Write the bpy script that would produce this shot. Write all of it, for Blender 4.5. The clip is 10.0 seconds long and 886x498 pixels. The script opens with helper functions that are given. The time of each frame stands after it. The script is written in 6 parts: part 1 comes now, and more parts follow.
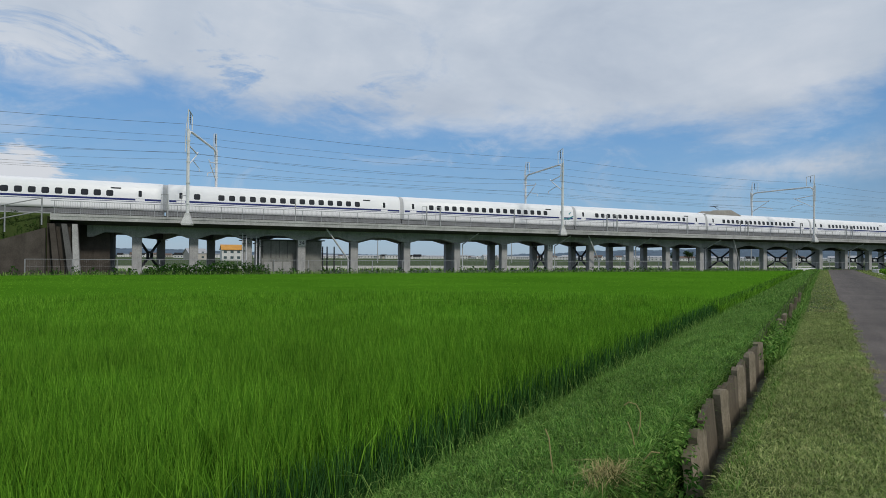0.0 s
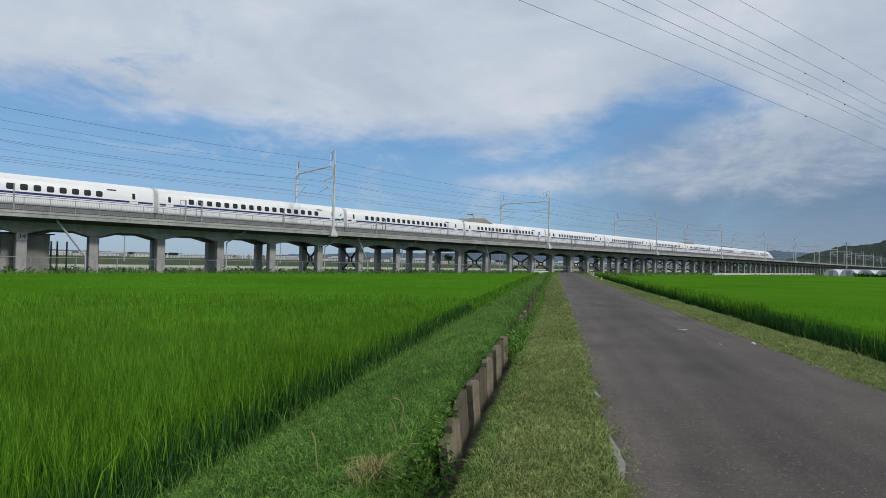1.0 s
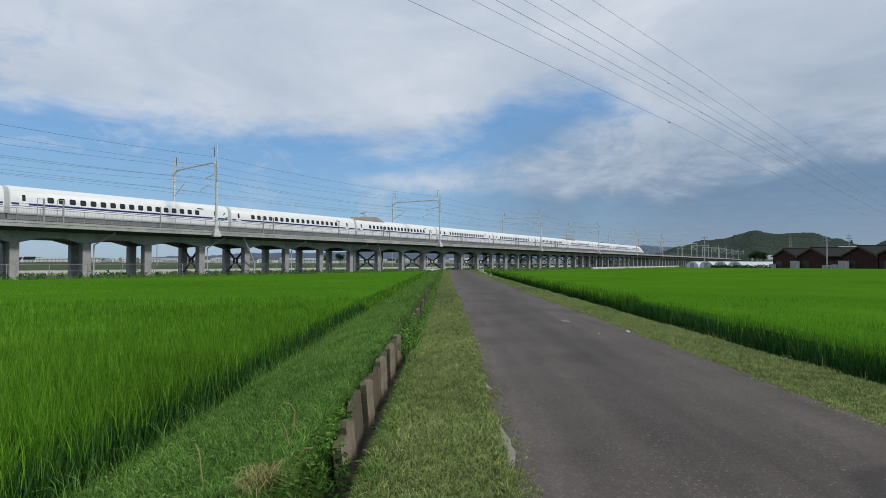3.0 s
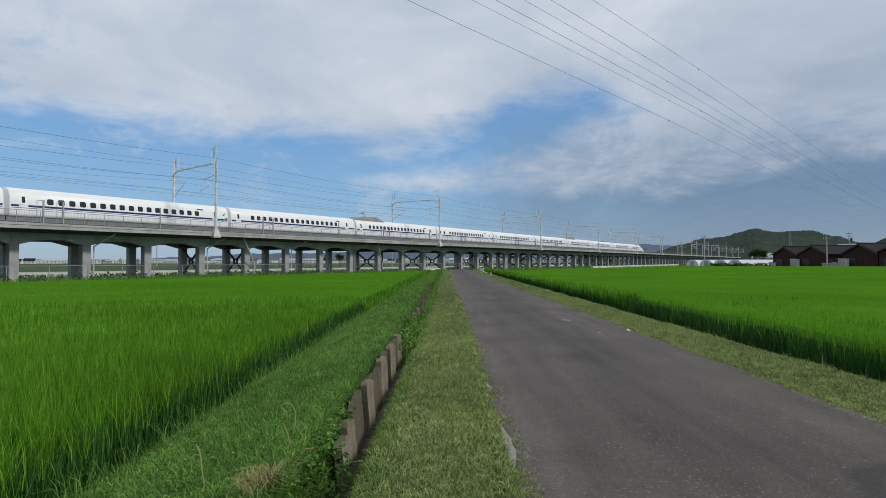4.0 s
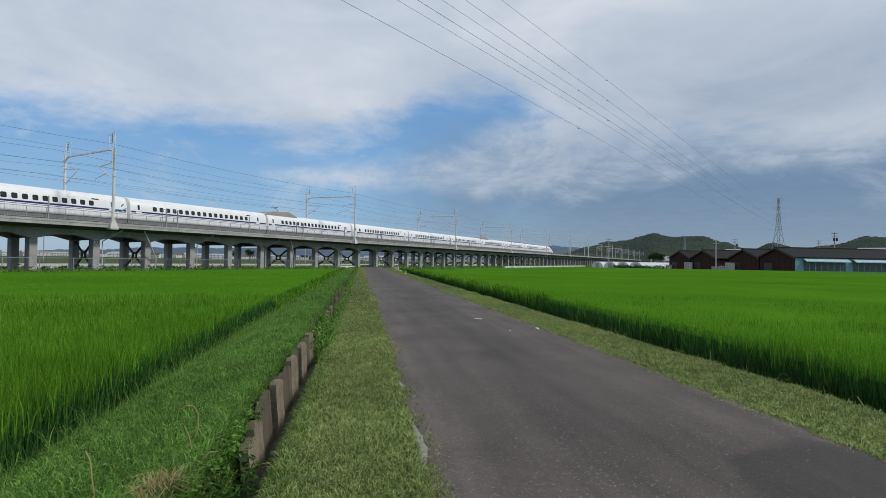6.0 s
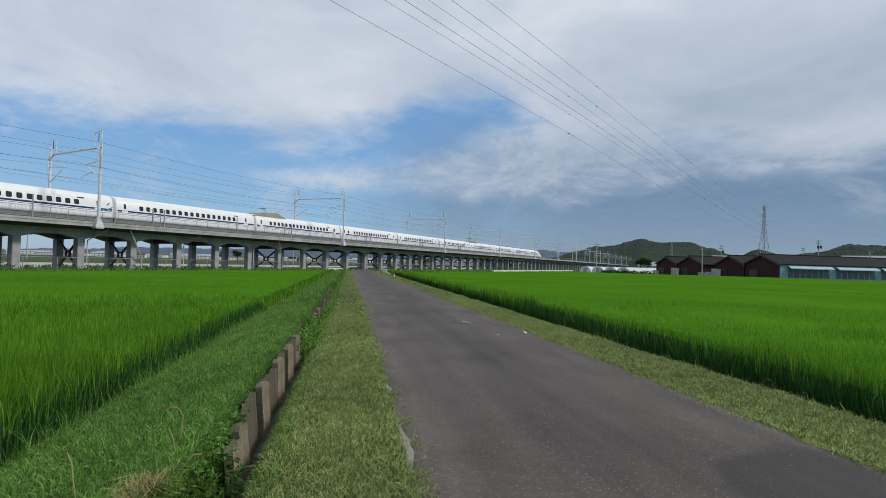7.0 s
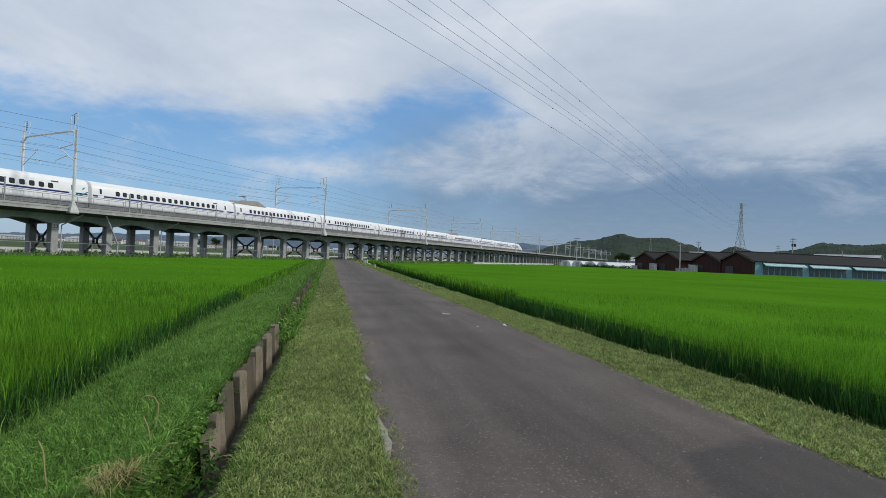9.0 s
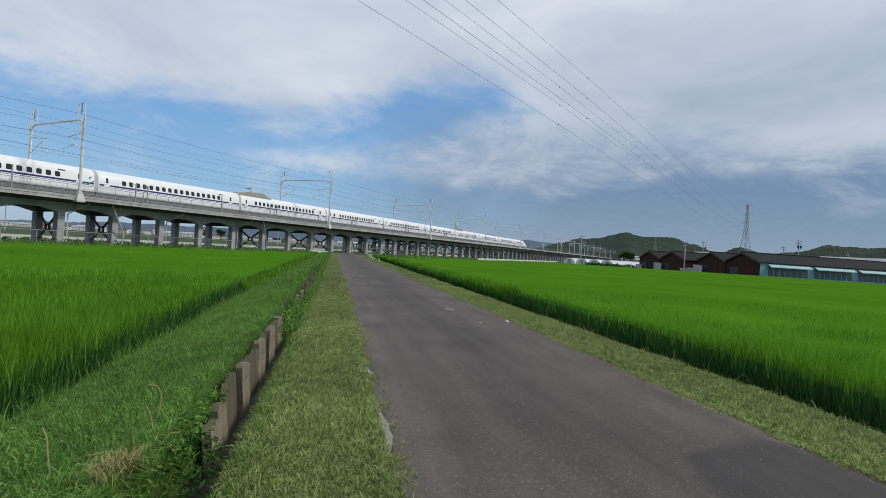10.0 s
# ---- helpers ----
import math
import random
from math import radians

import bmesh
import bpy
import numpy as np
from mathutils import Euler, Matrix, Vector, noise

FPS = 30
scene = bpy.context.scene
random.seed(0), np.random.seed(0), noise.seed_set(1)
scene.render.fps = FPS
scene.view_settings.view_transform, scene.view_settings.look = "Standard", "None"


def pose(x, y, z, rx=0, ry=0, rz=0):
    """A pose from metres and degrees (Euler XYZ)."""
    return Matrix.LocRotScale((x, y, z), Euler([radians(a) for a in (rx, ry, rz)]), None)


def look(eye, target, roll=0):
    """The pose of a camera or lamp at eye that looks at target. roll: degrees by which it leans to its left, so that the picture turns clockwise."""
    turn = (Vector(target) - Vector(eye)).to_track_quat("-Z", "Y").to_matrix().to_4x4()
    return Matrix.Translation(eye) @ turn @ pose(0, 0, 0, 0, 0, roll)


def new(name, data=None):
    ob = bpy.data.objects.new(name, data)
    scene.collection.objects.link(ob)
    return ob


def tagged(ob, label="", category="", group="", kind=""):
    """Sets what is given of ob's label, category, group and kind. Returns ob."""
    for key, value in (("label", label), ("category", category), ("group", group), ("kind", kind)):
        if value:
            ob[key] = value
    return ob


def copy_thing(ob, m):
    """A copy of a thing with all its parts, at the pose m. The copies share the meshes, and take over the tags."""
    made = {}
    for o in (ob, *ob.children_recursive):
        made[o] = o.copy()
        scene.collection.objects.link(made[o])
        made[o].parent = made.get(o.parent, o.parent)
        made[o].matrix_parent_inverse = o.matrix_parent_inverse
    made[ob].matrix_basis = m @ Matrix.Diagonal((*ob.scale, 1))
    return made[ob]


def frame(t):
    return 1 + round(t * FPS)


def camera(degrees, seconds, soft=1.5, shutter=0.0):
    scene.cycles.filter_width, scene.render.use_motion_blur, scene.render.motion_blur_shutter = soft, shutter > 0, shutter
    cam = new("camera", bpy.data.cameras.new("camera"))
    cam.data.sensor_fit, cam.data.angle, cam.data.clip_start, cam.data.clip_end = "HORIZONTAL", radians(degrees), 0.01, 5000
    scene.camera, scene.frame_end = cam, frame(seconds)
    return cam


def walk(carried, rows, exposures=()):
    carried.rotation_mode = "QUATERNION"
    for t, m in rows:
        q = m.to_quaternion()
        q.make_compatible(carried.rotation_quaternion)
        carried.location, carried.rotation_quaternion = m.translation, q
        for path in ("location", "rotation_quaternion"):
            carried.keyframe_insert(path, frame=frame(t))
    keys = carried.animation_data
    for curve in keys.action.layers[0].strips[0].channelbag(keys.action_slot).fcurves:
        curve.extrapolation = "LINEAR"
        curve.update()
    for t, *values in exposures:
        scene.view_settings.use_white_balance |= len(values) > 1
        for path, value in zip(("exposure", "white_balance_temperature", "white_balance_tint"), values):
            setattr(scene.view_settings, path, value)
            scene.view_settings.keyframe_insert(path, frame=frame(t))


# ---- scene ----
EYE = 1.5
cam = camera(74.0, 10.0, soft=0.5)
walk(cam, [
    (0, pose(0, 0, EYE, 90.88, -0.36, -25.34)),
    (0.5, pose(0, 0, EYE, 90.80, -0.85, -38.24)),
    (1, pose(0, 0, EYE, 91.29, -1.23, -47.48)),
    (1.5, pose(0, 0, EYE, 90.57, -0.25, -55.58)),
    (2, pose(0, 0, EYE, 90.37, 0.13, -58.53)),
    (2.5, pose(0, 0, EYE, 91.22, -0.25, -57.91)),
    (4, pose(0, 0, EYE, 91.24, 0.12, -57.95)),
    (4.5, pose(0, 0, EYE, 91.36, 0.14, -57.24)),
    (5, pose(0, 0, EYE, 91.22, 0.03, -58.89)),
    (5.5, pose(0, 0, EYE, 90.77, -0.45, -63.57)),
    (6, pose(0, 0, EYE, 91.13, -0.84, -66.20)),
    (7.5, pose(0, 0, EYE, 91.24, -1.59, -67.64)),
    (8, pose(0, 0, EYE, 90.80, -1.62, -68.37)),
    (8.5, pose(0, 0, EYE, 90.95, -1.93, -68.70)),
    (9, pose(0, 0, EYE, 90.71, -2.44, -69.15)),
    (9.5, pose(0, 0, EYE, 90.93, -2.95, -68.93)),
    (10, pose(0, 0, EYE, 90.23, -3.50, -68.75)),
], [(0, -.15), (.5, -.10), (1, -.09), (1.5, -.04), (2, -.03), (2.5, -.03), (4, -.06), (4.5, -.07), (6, -.04), (7.5, 0), (10, .03)])

# ---------------------------------------------------------------- helpers
ROAD = radians(31.7)                       # bearing of the farm road from the x axis
UX, UY = math.cos(ROAD), math.sin(ROAD)
D = 60.5                                   # near edge of the viaduct deck
DECK_W = 11.3


def rd(s, w, z=0.0):
    """A place by metres along the road and metres to its right."""
    return Vector((s * UX + w * UY, s * UY - w * UX, z))


def part(name, bm, material, parent=None, label=""):
    me = bpy.data.meshes.new(name)
    bm.to_mesh(me)
    bm.free()
    me.materials.append(material)
    ob = new(name, me)
    if parent:
        ob.parent = parent
    if label:
        ob["label"] = label
    return ob


def raw(name, verts, faces, material, parent=None, smooth=False):
    me = bpy.data.meshes.new(name)
    me.from_pydata([tuple(v) for v in verts], [], faces)
    if smooth:
        me.polygons.foreach_set("use_smooth", [True] * len(me.polygons))
    me.update()
    me.materials.append(material)
    ob = new(name, me)
    if parent:
        ob.parent = parent
    return ob


def empty(name, m=None):
    ob = new(name)
    if m is not None:
        ob.matrix_basis = m
    return ob


def box(bm, x0, x1, y0, y1, z0, z1, m=None, bevel=0.0):
    geo = bmesh.ops.create_cube(bm, size=1.0)
    vs = geo["verts"]
    for v in vs:
        v.co = Vector((x0 + (v.co.x + .5) * (x1 - x0), y0 + (v.co.y + .5) * (y1 - y0), z0 + (v.co.z + .5) * (z1 - z0)))
    if bevel:
        es = list({e for v in vs for e in v.link_edges})
        out = bmesh.ops.bevel(bm, geom=es, offset=bevel, segments=1, affect="EDGES")
        vs = list({v for f in out["faces"] for v in f.verts} | {v for v in vs if v.is_valid})
    if m is not None:
        for v in vs:
            v.co = m @ v.co
    return vs


def bar(bm, a, b, r0, r1=None, n=8):
    """A round bar from a to b."""
    a, b = Vector(a), Vector(b)
    r1 = r0 if r1 is None else r1
    q = (b - a).to_track_quat("Z", "Y").to_matrix()
    ra = [bm.verts.new(a + q @ Vector((r0 * math.cos(k * 2 * math.pi / n), r0 * math.sin(k * 2 * math.pi / n), 0))) for k in range(n)]
    rb = [bm.verts.new(b + q @ Vector((r1 * math.cos(k * 2 * math.pi / n), r1 * math.sin(k * 2 * math.pi / n), 0))) for k in range(n)]
    for k in range(n):
        bm.faces.new((ra[k], ra[(k + 1) % n], rb[(k + 1) % n], rb[k]))
    bm.faces.new(ra[::-1])
    bm.faces.new(rb)


def tube(bm, pts, r, n=6):
    """One closed pipe through all the points."""
    pts = [Vector(p) for p in pts]
    tan = [(b - a).normalized() for a, b in zip(pts, pts[1:])]
    ref = tan[0].cross(tan[-1])
    if ref.length < 1e-3:
        ref = tan[0].orthogonal()
    ref.normalize()
    rings = []
    for i, p in enumerate(pts):
        t = (tan[max(i - 1, 0)] + tan[min(i, len(tan) - 1)]).normalized()
        u = (ref - t * ref.dot(t)).normalized()
        v = t.cross(u)
        rings.append([bm.verts.new(p + (u * math.cos(k * 2 * math.pi / n) + v * math.sin(k * 2 * math.pi / n)) * r) for k in range(n)])
    for a, b in zip(rings, rings[1:]):
        for k in range(n):
            bm.faces.new((a[k], a[(k + 1) % n], b[(k + 1) % n], b[k]))
    bm.faces.new(rings[0][::-1])
    bm.faces.new(rings[-1])


def prism(bm, outline, x0, x1, m=None):
    """An outline in (y, z) drawn out along x."""
    a = [bm.verts.new((x0, y, z)) for y, z in outline]
    b = [bm.verts.new((x1, y, z)) for y, z in outline]
    n = len(outline)
    for k in range(n):
        bm.faces.new((a[k], a[(k + 1) % n], b[(k + 1) % n], b[k]))
    bm.faces.new(a[::-1])
    bm.faces.new(b)
    bmesh.ops.recalc_face_normals(bm, faces=bm.faces)
    if m is not None:
        for v in a + b:
            v.co = m @ v.co


# ---------------------------------------------------------------- sky and sun
SUN_EL, SUN_AZ = 38.0, -72.0              # sun's height, and its bearing from the x axis
world = bpy.data.worlds.new("sky")
scene.world = world
world.use_nodes = True
wn, wl = world.node_tree.nodes, world.node_tree.links
wn.clear()


def wnode(kind, **kw):
    n = wn.new(kind)
    for k, v in kw.items():
        n.inputs[k].default_value = v
    return n


def wmath(op, a, b=None, clamp=False):
    n = wn.new("ShaderNodeMath")
    n.operation, n.use_clamp = op, clamp
    for i, v in enumerate((a, b)):
        if v is None:
            continue
        if isinstance(v, (int, float)):
            n.inputs[i].default_value = v
        else:
            wl.new(v, n.inputs[i])
    return n.outputs[0]


def wramp(fac, stops):
    n = wn.new("ShaderNodeValToRGB")
    while len(n.color_ramp.elements) < len(stops):
        n.color_ramp.elements.new(0.5)
    for e, (p, c) in zip(n.color_ramp.elements, stops):
        e.position = p
        e.color = (c, c, c, 1) if isinstance(c, (int, float)) else (*c, 1)
    wl.new(fac, n.inputs[0])
    return n.outputs[0]


def wsmooth(v, lo, hi):
    n = wn.new("ShaderNodeMapRange")
    n.interpolation_type = "SMOOTHSTEP"
    n.inputs[1].default_value, n.inputs[2].default_value = lo, hi
    wl.new(v, n.inputs[0])
    return n.outputs[0]


def wmix(fac, a, b):
    n = wn.new("ShaderNodeMix")
    n.data_type = "RGBA"
    wl.new(fac, n.inputs[0])
    for i, v in ((6, a), (7, b)):
        if isinstance(v, tuple):
            n.inputs[i].default_value = (*v, 1)
        else:
            wl.new(v, n.inputs[i])
    return n.outputs[2]


sky = wn.new("ShaderNodeTexSky")
sky.sky_type, sky.sun_disc = "NISHITA", False
sky.sun_elevation, sky.sun_rotation = radians(SUN_EL), radians(90 - SUN_AZ)
sky.air_density, sky.dust_density, sky.ozone_density = 1.0, 0.8, 2.0
tc = wn.new("ShaderNodeTexCoord")
sep = wn.new("ShaderNodeSeparateXYZ")
wl.new(tc.outputs["Generated"], sep.inputs[0])
dx, dy, dz = sep.outputs
elev = wmath("MULTIPLY", wmath("ARCSINE", dz), 180 / math.pi)
bear = wmath("MULTIPLY", wmath("ARCTAN2", dy, dx), 180 / math.pi)     # degrees from the x axis: 90 across the viaduct, 0 along it
# cloud layer seen in perspective
flat = wmath("ADD", wmath("MAXIMUM", dz, 0.0), 0.10)
comb = wn.new("ShaderNodeCombineXYZ")
wl.new(wmath("DIVIDE", dx, flat), comb.inputs[0])
wl.new(wmath("DIVIDE", dy, flat), comb.inputs[1])


def wnoise(scale, detail, rough, distortion=0.0, off=(0, 0, 0), stretch=(1, 1, 1)):
    mp = wn.new("ShaderNodeMapping")
    mp.inputs["Location"].default_value = off
    mp.inputs["Scale"].default_value = stretch
    wl.new(comb.outputs[0], mp.inputs[0])
    n = wnode("ShaderNodeTexNoise", Scale=scale, Detail=detail, Roughness=rough, Distortion=distortion)
    wl.new(mp.outputs[0], n.inputs[0])
    return n.outputs[0]


comb_sky = wn.new("ShaderNodeCombineXYZ")          # bearing and height, for clouds near the horizon
wl.new(wmath("MULTIPLY", bear, 0.1), comb_sky.inputs[0])
wl.new(wmath("MULTIPLY", elev, 0.2), comb_sky.inputs[1])
n_mid = wnoise(1.7, 8, 0.62, 0.5, (7.3, 2.2, 0))
n_fine = wnoise(5.0, 8, 0.65, 0.2)


def wsoft(scale, detail, rough, distortion, off):
    mp = wn.new("ShaderNodeMapping")
    mp.inputs["Location"].default_value = off
    wl.new(comb_sky.outputs[0], mp.inputs[0])
    n = wnode("ShaderNodeTexNoise", Scale=scale, Detail=detail, Roughness=rough, Distortion=distortion)
    wl.new(mp.outputs[0], n.inputs[0])
    return n.outputs[0]


def by_bearing(stops):
    """Degrees of height as a smooth function of the bearing, which runs from -20 to 110."""
    line = wramp(wmath("DIVIDE", wmath("ADD", bear, 20.0), 130.0, True), [((b_ + 20) / 130, h_ / 25) for b_, h_ in stops])
    return wmath("MULTIPLY", line, 25.0)


s_edge = wsoft(1.1, 7, 0.60, 0.4, (2.3, 0.7, 0))
s_body = wsoft(0.55, 5, 0.55, 0.6, (5.1, 3.3, 0))
s_wisp = wsoft(0.9, 8, 0.66, 0.8, (9.4, 6.1, 0))
ragged = wmath("ADD", wmath("MULTIPLY", wmath("SUBTRACT", s_edge, 0.5), 6.0), wmath("MULTIPLY", wmath("SUBTRACT", n_fine, 0.5), 3.0))
# the great cloud sheet: its lower edge by bearing
edge = by_bearing([(-20, 8.2), (-5, 9.3), (9, 9.8), (13, 12.2), (17, 15.4), (22.4, 15.2), (25.6, 14.2), (28.5, 12.6), (33, 11.3), (37.2, 10.4),
                   (43, 11.4), (57, 12.0), (69, 12.4), (82, 13.4), (92, 14.2), (110, 12.5)])
lift = wmath("ADD", wmath("SUBTRACT", elev, edge), ragged)
cover = wsmooth(lift, -1.6, 2.8)
thin = wmath("MULTIPLY", wmath("MULTIPLY", wsmooth(s_wisp, 0.52, 0.66), wsmooth(bear, 60.0, 76.0)), wsmooth(elev, 25.0, 17.0))
cover = wmath("MULTIPLY", cover, wmath("SUBTRACT", 1.0, wmath("MULTIPLY", thin, 0.75)))
# a second bank lower down, rising towards the line of the railway
bank_low = by_bearing([(-20, 9.0), (6, 7.4), (12, 5.9), (18, 6.0), (24, 6.3), (31, 7.0), (39, 7.7), (44, 8.6), (110, 9.0)])
bank_top = by_bearing([(-20, 9.0), (8, 18.0), (13, 17.0), (17, 13.9), (22.4, 11.5), (27.3, 10.6), (31, 9.5), (35.6, 8.6), (40, 7.9), (44, 7.6), (110, 7.0)])
small = wmath("MULTIPLY", wmath("SUBTRACT", s_edge, 0.5), 5.0)
bank = wmath("MULTIPLY", wsmooth(wmath("ADD", wmath("SUBTRACT", elev, bank_low), small), -0.9, 1.3),
             wsmooth(wmath("ADD", wmath("SUBTRACT", bank_top, elev), small), -0.9, 2.0))
bank = wmath("MULTIPLY", bank, wmath("ADD", 0.30, wmath("MULTIPLY", wsmooth(wmath("ADD", wmath("MULTIPLY", s_wisp, 0.7), wmath("MULTIPLY", n_fine, 0.3)), 0.38, 0.60), 0.60)))
wisps = wmath("MULTIPLY", wmath("MULTIPLY", wsmooth(s_wisp, 0.52, 0.72), wsmooth(elev, 1.5, 6.0)), 0.42)
haze = wmath("MULTIPLY", wsmooth(n_fine, 0.3, 0.9), 0.10)
cover_all = wmath("MAXIMUM", wmath("MAXIMUM", cover, bank), wmath("MAXIMUM", wisps, haze), True)
tone = wmath("ADD", wmath("MULTIPLY", s_body, 0.65), wmath("ADD", wmath("MULTIPLY", n_mid, 0.22), wmath("MULTIPLY", s_edge, 0.13)))
white = wramp(tone, [(0.34, (4.5, 5.2, 6.3)), (0.50, (5.5, 6.15, 7.1)), (0.66, (6.9, 7.3, 8.0))])
grey = wramp(tone, [(0.34, (3.3, 4.1, 5.2)), (0.50, (4.3, 5.0, 6.0)), (0.66, (5.5, 6.1, 7.0))])
shade = wmix(wmath("MULTIPLY", wsmooth(bear, 50.0, 6.0), wsmooth(elev, 30.0, 9.0)), white, grey)
blue = wramp(wmath("DIVIDE", wmath("MAXIMUM", elev, 0.0), 40.0, True), [(0.0, (3.4, 4.8, 6.3)), (0.10, (2.3, 4.5, 7.1)), (0.35, (1.35, 3.45, 6.9)), (1.0, (0.9, 2.3, 5.0))])
clear = wn.new("ShaderNodeMix")
clear.data_type = "RGBA"
clear.inputs[0].default_value = 0.75
wl.new(sky.outputs[0], clear.inputs[6])
wl.new(blue, clear.inputs[7])
# grey-blue rain veil low along the line of the railway
veil_tone = wramp(wmath("DIVIDE", wmath("MAXIMUM", elev, 0.0), 12.0, True), [(0.0, (2.7, 3.4, 4.2)), (0.22, (2.0, 2.85, 3.9)), (0.55, (1.5, 2.35, 3.6)), (1.0, (1.8, 2.7, 3.95))])
veil = wmath("MULTIPLY", wmath("MULTIPLY", wsmooth(elev, 17.0, 9.0), wsmooth(wmath("ADD", bear, wmath("MULTIPLY", wmath("SUBTRACT", s_body, 0.5), 24.0)), 36.0, 10.0)), 0.92)
tinted = wmix(veil, clear.outputs[2], veil_tone)
tinted = wmix(cover_all, tinted, shade)
# a white heap cloud low over the embankment
puff = wmath("SQRT", wmath("ADD", wmath("POWER", wmath("DIVIDE", wmath("SUBTRACT", bear, 100.5), 3.6), 2.0), wmath("POWER", wmath("DIVIDE", wmath("SUBTRACT", elev, 6.0), 2.9), 2.0)))
puff = wmath("MULTIPLY", wsmooth(wmath("ADD", wmath("SUBTRACT", 1.0, puff), wmath("MULTIPLY", wmath("SUBTRACT", n_fine, 0.5), 1.6)), 0.0, 0.4), 0.9)
tinted = wmix(puff, tinted, (7.2, 7.3, 7.6))
bg = wnode("ShaderNodeBackground", Strength=0.105)
wl.new(tinted, bg.inputs[0])
wout = wn.new("ShaderNodeOutputWorld")
wl.new(bg.outputs[0], wout.inputs[0])

sun_data = bpy.data.lights.new("sun", "SUN")
sun_data.energy, sun_data.angle, sun_data.color = 1.9, radians(6.0), (1.0, 0.95, 0.87)
sun = new("sun", sun_data)
sa, se = radians(SUN_AZ), radians(SUN_EL)
sun.matrix_basis = look(Vector((math.cos(sa) * math.cos(se), math.sin(sa) * math.cos(se), math.sin(se))) * 100, (0, 0, 0))


# ---------------------------------------------------------------- materials
class Mat:
    """A node material with a few short calls."""

    def __init__(self, name, base, rough=0.7, metal=0.0, spec=0.5):
        self.m = bpy.data.materials.new(name)
        self.m.use_nodes = True
        self.n, self.l = self.m.node_tree.nodes, self.m.node_tree.links
        self.p = self.n["Principled BSDF"]
        self.p.inputs["Base Color"].default_value = (*base, 1)
        self.p.inputs["Roughness"].default_value = rough
        self.p.inputs["Metallic"].default_value = metal
        self.p.inputs["Specular IOR Level"].default_value = spec
        self.tc = self.n.new("ShaderNodeTexCoord")
        self.col = None

    def noise(self, scale, detail=4, rough=0.6, stretch=(1, 1, 1), distortion=0.0):
        mp = self.n.new("ShaderNodeMapping")
        mp.inputs["Scale"].default_value = stretch
        self.l.new(self.tc.outputs["Object"], mp.inputs[0])
        t = self.n.new("ShaderNodeTexNoise")
        for k, v in (("Scale", scale), ("Detail", detail), ("Roughness", rough), ("Distortion", distortion)):
            t.inputs[k].default_value = v
        self.l.new(mp.outputs[0], t.inputs[0])
        return t.outputs[0]

    def rand(self):
        return self.n.new("ShaderNodeObjectInfo").outputs["Random"]

    def island(self):
        return self.n.new("ShaderNodeNewGeometry").outputs["Random Per Island"]

    def ramp(self, fac, stops):
        r = self.n.new("ShaderNodeValToRGB")
        while len(r.color_ramp.elements) < len(stops):
            r.color_ramp.elements.new(0.5)
        for e, (p, c) in zip(r.color_ramp.elements, stops):
            e.position = p
            e.color = (c, c, c, 1) if isinstance(c, (int, float)) else (*c, 1)
        self.l.new(fac, r.inputs[0])
        return r.outputs[0]

    def mix(self, fac, a, b, mode="MIX"):
        n = self.n.new("ShaderNodeMix")
        n.data_type, n.blend_type = "RGBA", mode
        for i, v in ((0, fac), (6, a), (7, b)):
            if isinstance(v, tuple):
                n.inputs[i].default_value = (*v, 1)
            elif isinstance(v, (int, float)):
                n.inputs[i].default_value = v
            else:
                self.l.new(v, n.inputs[i])
        return n.outputs[2]

    def base(self, sock):
        self.l.new(sock, self.p.inputs["Base Color"])
        return self

    def rough(self, sock):
        self.l.new(sock, self.p.inputs["Roughness"])
        return self

    def bump(self, sock, strength=0.3, dist=0.01):
        b = self.n.new("ShaderNodeBump")
        b.inputs["Strength"].default_value, b.inputs["Distance"].default_value = strength, dist
        self.l.new(sock, b.inputs["Height"])
        self.l.new(b.outputs[0], self.p.inputs["Normal"])
        return self


def two_scale(name, dark, light, rough=0.8, fine=30.0, coarse=1.2, metal=0.0, bump=0.25, dist=0.006, stain=None, stretch=(1, 1, 1)):
    m = Mat(name, light, rough, metal, 0.5 if rough < 0.75 else 0.2)
    a, b = m.noise(coarse, 5, 0.6, stretch), m.noise(fine, 5, 0.65, stretch)
    c = m.ramp(a, [(0.3, dark), (0.7, light)])
    f = m.ramp(b, [(0.3, 0.72), (0.7, 1.12)])
    c = m.mix(1.0, c, f, "MULTIPLY")
    if stain:
        c = m.mix(m.ramp(m.noise(coarse * 2.3, 8, 0.7, (1, 1, 0.25)), [(0.52, 0.0), (0.72, 0.75)]), c, stain)
    m.base(c)
    m.rough(m.ramp(b, [(0.2, max(rough - 0.12, 0.02)), (0.8, min(rough + 0.12, 1.0))]))
    m.bump(b, bump, dist)
    return m.m


